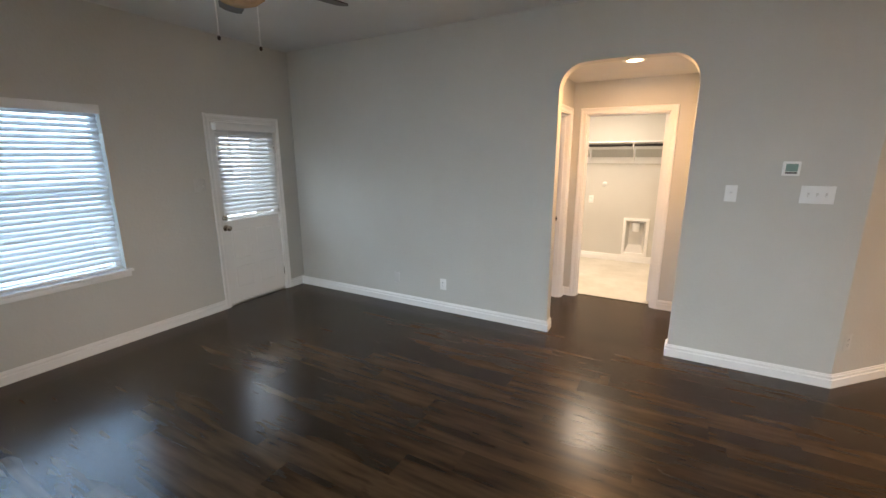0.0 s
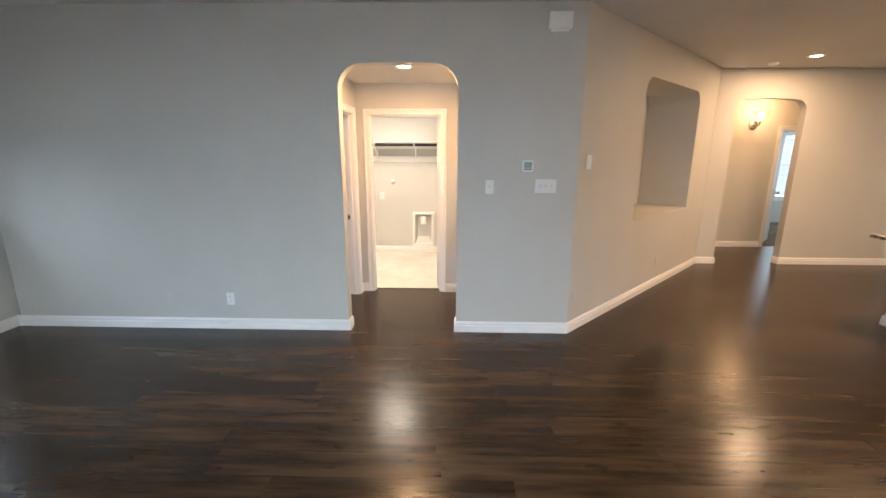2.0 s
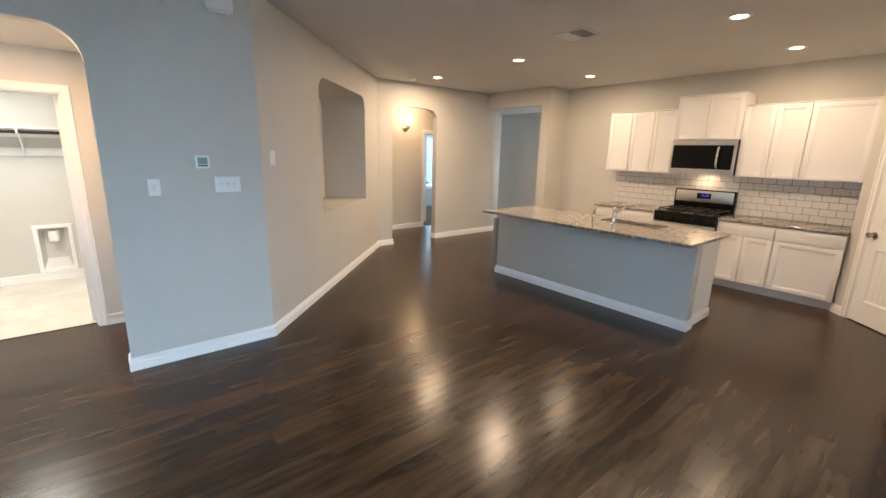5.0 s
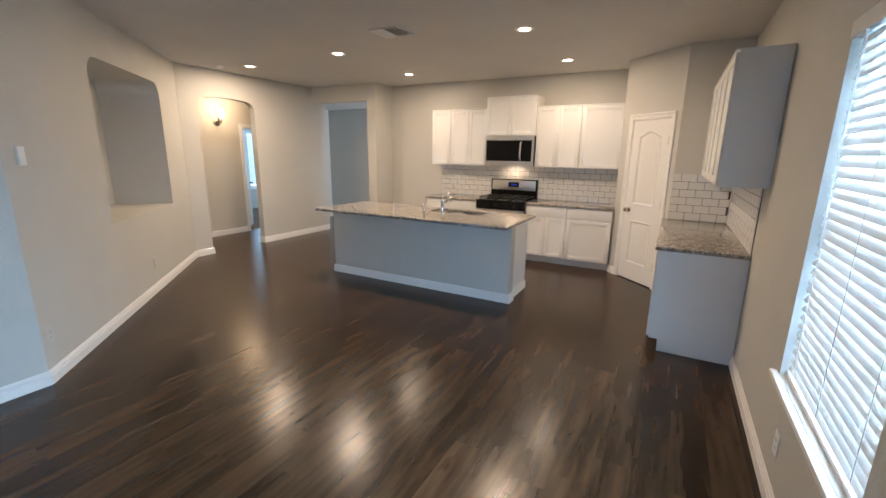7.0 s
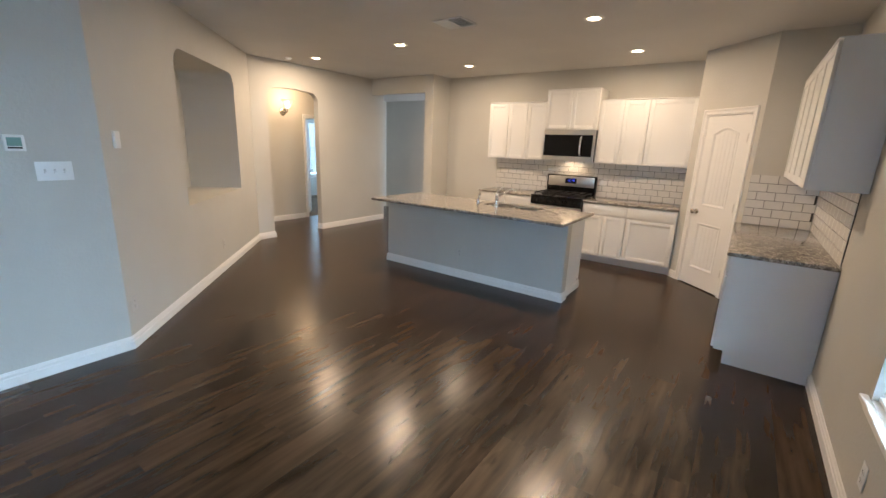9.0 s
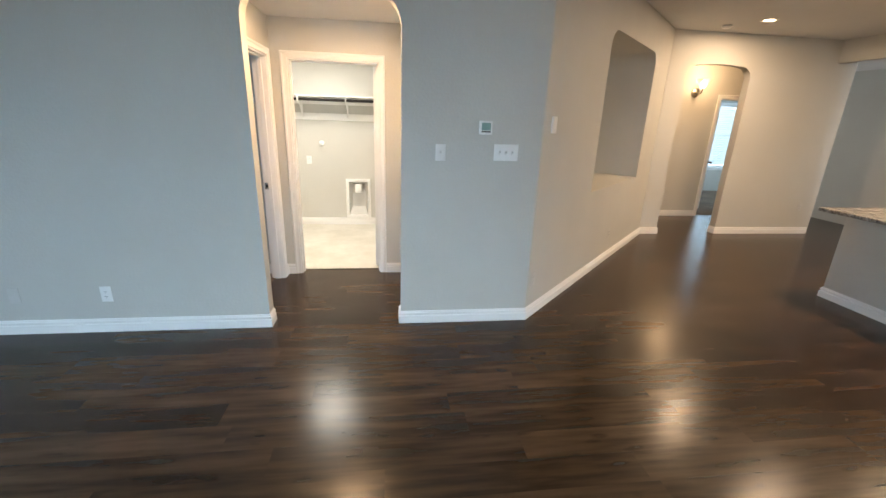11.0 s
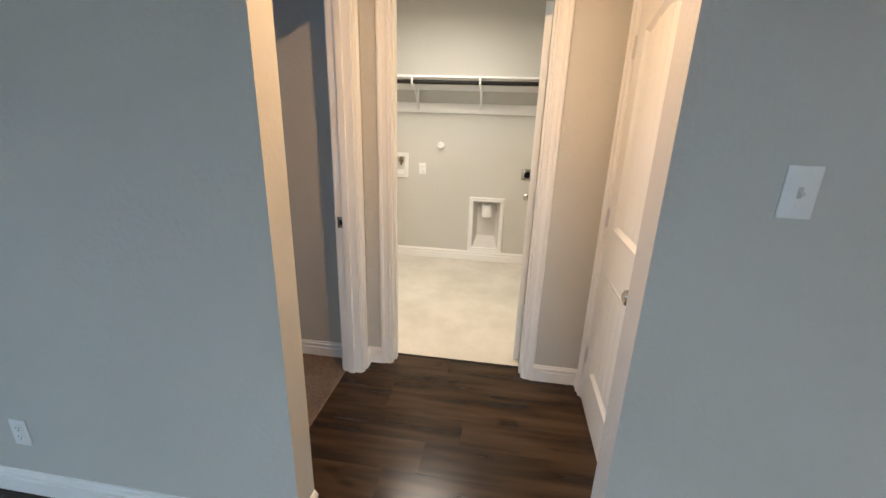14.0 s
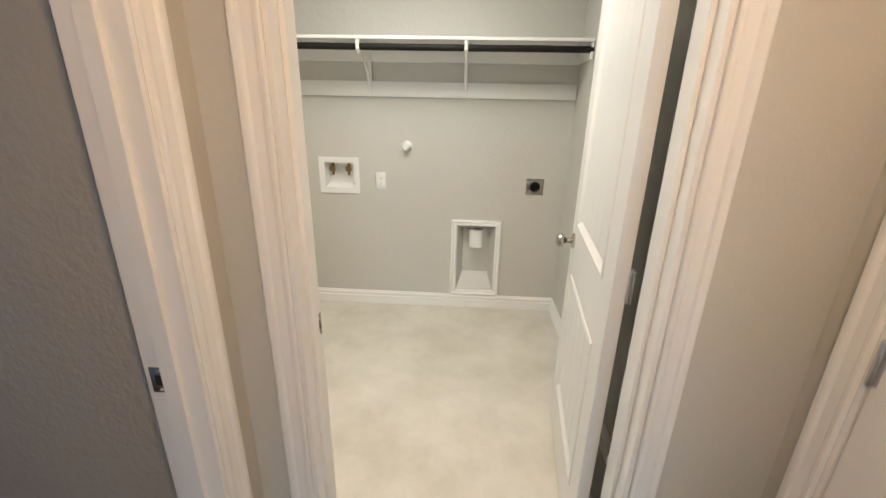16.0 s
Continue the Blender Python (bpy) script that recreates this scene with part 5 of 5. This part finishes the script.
box(bm, (SW0, -0.020, SZ - 0.090), (SW1, -0.001, SZ - 0.002), 0.002, 1)
part("cleat", bm, TRIM, sh)
bm = bmesh.new()
box(bm, (SW0, -0.018, 1.462), (SW1, -0.001, 1.552), 0.003, 2)
part("ledger_board", bm, TRIM, sh)
bm = bmesh.new()
tube(bm, [(SW0, -SD + 0.024, SZ - 0.036), (SW1, -SD + 0.024, SZ - 0.036)], 0.0175, 18)
part("hanging_rod", bm, BRONZE, sh, "dark bronze hanging rod")
for x in (-2.242, -1.642):
    bm = bmesh.new()
    box(bm, (x - 0.011, -SD + 0.004, SZ - 0.016), (x + 0.011, -0.020, SZ - 0.001), 0.002, 1)
    box(bm, (x - 0.011, -0.034, 1.470), (x + 0.011, -0.0185, SZ - 0.001), 0.002, 1)
    tube(bm, [(x, -0.030, 1.50), (x, -0.10, 1.60), (x, -0.20, SZ - 0.060), (x, -SD + 0.03, SZ - 0.012)], 0.008, 10)
    tube(bm, [(x, -SD + 0.010, SZ - 0.006), (x, -SD + 0.008, SZ - 0.045), (x, -SD + 0.026, SZ - 0.062), (x, -SD + 0.050, SZ - 0.060)], 0.010, 10)
    part("bracket", bm, TRIM, sh, "white shelf and rod bracket")
for x, s in ((SW1 - 0.001, -1), (SW0 + 0.001, 1)):
    bm = bmesh.new()
    box(bm, (x, -SD + 0.01, SZ - 0.085), (x + s * 0.016, -0.021, SZ - 0.001), 0.002, 1)
    part("end_cleat", bm, TRIM, sh)

wb = thing("washer_box", turned(-2.480, LY1, 0.952, 0), "recessed white washer supply box with brass valves", "washer box")
bm = bmesh.new()
panel(bm, rect(-0.138, -0.122, 0.138, 0.122), [rect(-0.100, -0.084, 0.100, 0.084)], (0, -0.0085, 0), (1, 0, 0), (0, -1, 0), 0.0078)
part("flange", bm, PLASTIC, wb)
bm = bmesh.new()
t = bmesh.new()
w1 = [t.verts.new((x, -0.002, z)) for x, z in rect(-0.100, -0.084, 0.100, 0.084)]
w2 = [t.verts.new((x, 0.075, z)) for x, z in rect(-0.092, -0.060, 0.092, 0.078)]
for i in range(4):
    t.faces.new((w1[i], w1[(i + 1) % 4], w2[(i + 1) % 4], w2[i]))
t.faces.new(w2)
bmesh.ops.recalc_face_normals(t, faces=t.faces)
merge(bm, t)
part("back", bm, PLASTIC, wb)
for x in (-0.055, 0.055):
    bm = bmesh.new()
    tube(bm, [(x, 0.035, -0.005), (x, 0.035, 0.079)], 0.009, 12)
    tube(bm, [(x, 0.035, 0.050), (x + 0.008, 0.008, 0.050)], 0.006, 10)
    box(bm, (x - 0.014, 0.002, 0.026), (x + 0.026, 0.009, 0.060), 0.003, 1)
    part("valve", bm, BRASS, wb, "brass supply valve")

fm = thing("pipe_stub", turned(-2.015, LY1, 1.157, 0), "small white capped pipe stub on the laundry wall", "pipe cap")
bm = bmesh.new()
lathe(bm, [(0, 0.0006), (0.036, 0.0006), (0.034, 0.008), (0.026, 0.014), (0.024, 0.045), (0.020, 0.052), (0, 0.053)], Matrix.Rotation(radians(90), 4, "X"), 24)
part("cap", bm, PLASTIC, fm)

po = thing("dryer_outlet", turned(-1.157, LY1, 0.913, 0), "square steel dryer outlet with a round black socket", "outlet")
bm = bmesh.new()
box(bm, (-0.058, -0.006, -0.054), (0.058, -0.0006, 0.054), 0.003, 2)
part("plate", bm, NICKEL, po)
bm = bmesh.new()
lathe(bm, [(0, 0), (0.034, 0), (0.034, 0.006), (0.030, 0.008), (0.024, 0.004), (0, 0.004)], Matrix.Translation((0, -0.006, 0)) @ Matrix.Rotation(radians(90), 4, "X"), 24)
part("socket", bm, BLACK, po)

dv = thing("dryer_vent_box", turned(-1.531, LY1, 0.385, 0), "recessed white dryer vent box with a duct stub", "dryer vent")
HWD, HHD = 0.176, 0.284
bm = bmesh.new()
loop = [(-HWD + 0.045, 0, -HHD + 0.045), (HWD - 0.045, 0, -HHD + 0.045), (HWD - 0.045, 0, HHD - 0.045), (-HWD + 0.045, 0, HHD - 0.045)]
sweep(bm, loop, [(0, 0.001), (-0.004, 0.012), (-0.014, 0.017), (-0.022, 0.013), (-0.034, 0.020), (-0.043, 0.015), (-0.045, 0.001)], (0, -1, 0), True)
part("surround", bm, TRIM, dv, "white moulded surround")
bm = bmesh.new()
iw, ih = HWD - 0.046, HHD - 0.046
t = bmesh.new()
fr = [(-iw, -0.004, -ih), (iw, -0.004, -ih), (iw, -0.004, ih), (-iw, -0.004, ih)]
bk = [(-iw * 0.72, 0.085, -ih * 0.55), (iw * 0.72, 0.085, -ih * 0.55), (iw * 0.72, 0.085, ih * 0.86), (-iw * 0.72, 0.085, ih * 0.86)]
f1, f2 = [t.verts.new(p) for p in fr], [t.verts.new(p) for p in bk]
for i in range(4):
    j = (i + 1) % 4
    t.faces.new((f1[i], f1[j], f2[j], f2[i]))
t.faces.new(f2)
bmesh.ops.recalc_face_normals(t, faces=t.faces)
merge(bm, t)
# greyer than the surround: the recess's shade is put into its colour
part("recess", bm, IVORY, dv, "white sloped recess with shade in its greyer colour")
bm = bmesh.new()
lathe(bm, [(0.046, 0.0), (0.050, 0.0), (0.050, 0.125), (0.046, 0.125), (0.046, 0.0)], Matrix.Translation((0.0, 0.030, 0.085)), 28)
part("duct_stub", bm, PLASTIC, dv, "white duct stub")


# ---- backsplash tiles ----
def backsplash(name, m, w, h, label):
    """Running-bond glazed tiles on a grout bed; local x along, room at -y."""
    b = thing(name, m, label, "backsplash", "", "structure")
    bm = bmesh.new()
    box(bm, (0, -0.0045, 0), (w, -0.001, h))
    part("grout", bm, GROUT, b, "grey grout bed")
    tw, tl, g = 0.0745, 0.1500, 0.0042
    rows = int((h + g) / (tw + g) + 0.35)
    cell = (h + g) / rows
    meshes = {}
    for r in range(rows):
        x = -(tl + g) / 2 if r % 2 else 0.0
        while x < w - 0.012:
            a, e = max(x, 0.0), min(x + tl, w)
            if e - a > 0.015:
                key = round(e - a, 4)
                if key not in meshes:
                    t = bmesh.new()
                    box(t, (0, -0.0105, 0), (e - a, -0.0044, cell - g), 0.0018, 1)
                    me = bpy.data.meshes.new("tile")
                    t.to_mesh(me)
                    t.free()
                    me.materials.append(TILE)
                    meshes[key] = me
                ob = new("tile", meshes[key])
                ob.parent = b
                ob.location = (a, 0, r * cell)
            x += tl + g
    return b


SPH = UZ - CT - 0.001
backsplash("backsplash", turned(KX, 0.025, CT, -90), 0.968, SPH, "white subway tiles with dark grout behind the counter")
backsplash("backsplash", turned(KX, -0.945, CT, -90), 0.770, SPH, "white subway tiles with dark grout behind the range")
backsplash("backsplash", turned(KX, -1.718, CT, -90), 1.208, SPH, "white subway tiles with dark grout beside the pantry")
backsplash("backsplash", turned(PB.x, PB.y - 0.004, CT, -90), PB.y - CY - 0.016, SPH, "glossy white subway tiles on the pantry side wall")
backsplash("backsplash", turned(4.387, CY, CT, 180), 4.387 - SCX, SPH, "glossy white subway tiles along the side counter")

# ---- wood planks of the floor ----
PW, PLN = 0.178, 1.22


def plank_mesh(x0, x1, y0, y1):
    """One plank with eased long and short edges, its top at z = 0."""
    e, d = 0.0008, 0.0001
    lo = [(x0, y0), (x1, y0), (x1, y1), (x0, y1)]
    hi = [(x0 + e, y0 + e), (x1 - e, y0 + e), (x1 - e, y1 - e), (x0 + e, y1 - e)]
    vs = [(x, y, -0.010) for x, y in lo] + [(x, y, -d) for x, y in lo] + [(x, y, 0.0) for x, y in hi]
    fs = [(8, 9, 10, 11)]
    for k in range(4):
        j = (k + 1) % 4
        fs += [(k, j, 4 + j, 4 + k), (4 + k, 4 + j, 8 + j, 8 + k)]
    return vs, fs


def plank_runs():
    rng = random.Random(5)
    out = []
    y = -4.28
    while y < 4.95:
        x = -5.3 - rng.random() * PLN
        while x < 6.85:
            a, b = max(x, -5.25), min(x + PLN, 6.85)
            near = (y < FY + 0.1 and a < KX) or (y < 1.3 and -2.2 < a < -0.8)
            cx, cy = (a + b) / 2, y + PW / 2
            inside = cy < 0.12 and cx < KX + 0.6
            inside |= -2.8 < cx < -0.4 and cy < VY + 0.1
            inside |= cx > 0 and cy < cx + 0.9 and cy < FY + 0.2
            inside |= 1.0 < cx < 5.9 and FY < cy < FB + 0.1
            inside |= cx > HX - 0.6 and HY - 0.1 < cy < FB
            if b - a > 0.12 and inside:
                out.append((a, b, y, y + PW))
            x += PLN
        y += PW
    return out


full_vs, full_fs = plank_mesh(0, PLN, 0, PW)
full = bpy.data.meshes.new("plank")
full.from_pydata(full_vs, [], full_fs)
full.materials.append(FLOOR)
boards = thing("wood_floor", pose(0, 0, 0), "dark walnut-brown wood plank floor with satin sheen", "floor", "", "structure")
rest_v, rest_f, made = [], [], 0
runs = plank_runs()
runs.sort(key=lambda r: max(0, abs((r[0] + r[1]) / 2 - 0.3) - 3.2) + max(0, abs(r[2] + 1.4) - 2.4))
for a, b, y0, y1 in runs:
    if made < 298:
        if b - a > PLN - 1e-4:
            me, at = full, (a, y0, 0)
        else:
            me = bpy.data.meshes.new("plank")
            vs, fs = plank_mesh(0, b - a, 0, PW)
            me.from_pydata(vs, [], fs)
            me.materials.append(FLOOR)
            at = (a, y0, 0)
        ob = new("plank", me)
        ob.parent = boards
        ob.location = at
        made += 1
    else:
        vs, fs = plank_mesh(a, b, y0, y1)
        k = len(rest_v)
        rest_v += vs
        rest_f += [tuple(i + k for i in f) for f in fs]
if rest_v:
    me = bpy.data.meshes.new("far_planks")
    me.from_pydata(rest_v, [], rest_f)
    me.materials.append(FLOOR)
    ob = new("far_planks", me)
    ob.parent = boards
    tagged(ob, "dark walnut planks further off", "", "", "stuff")
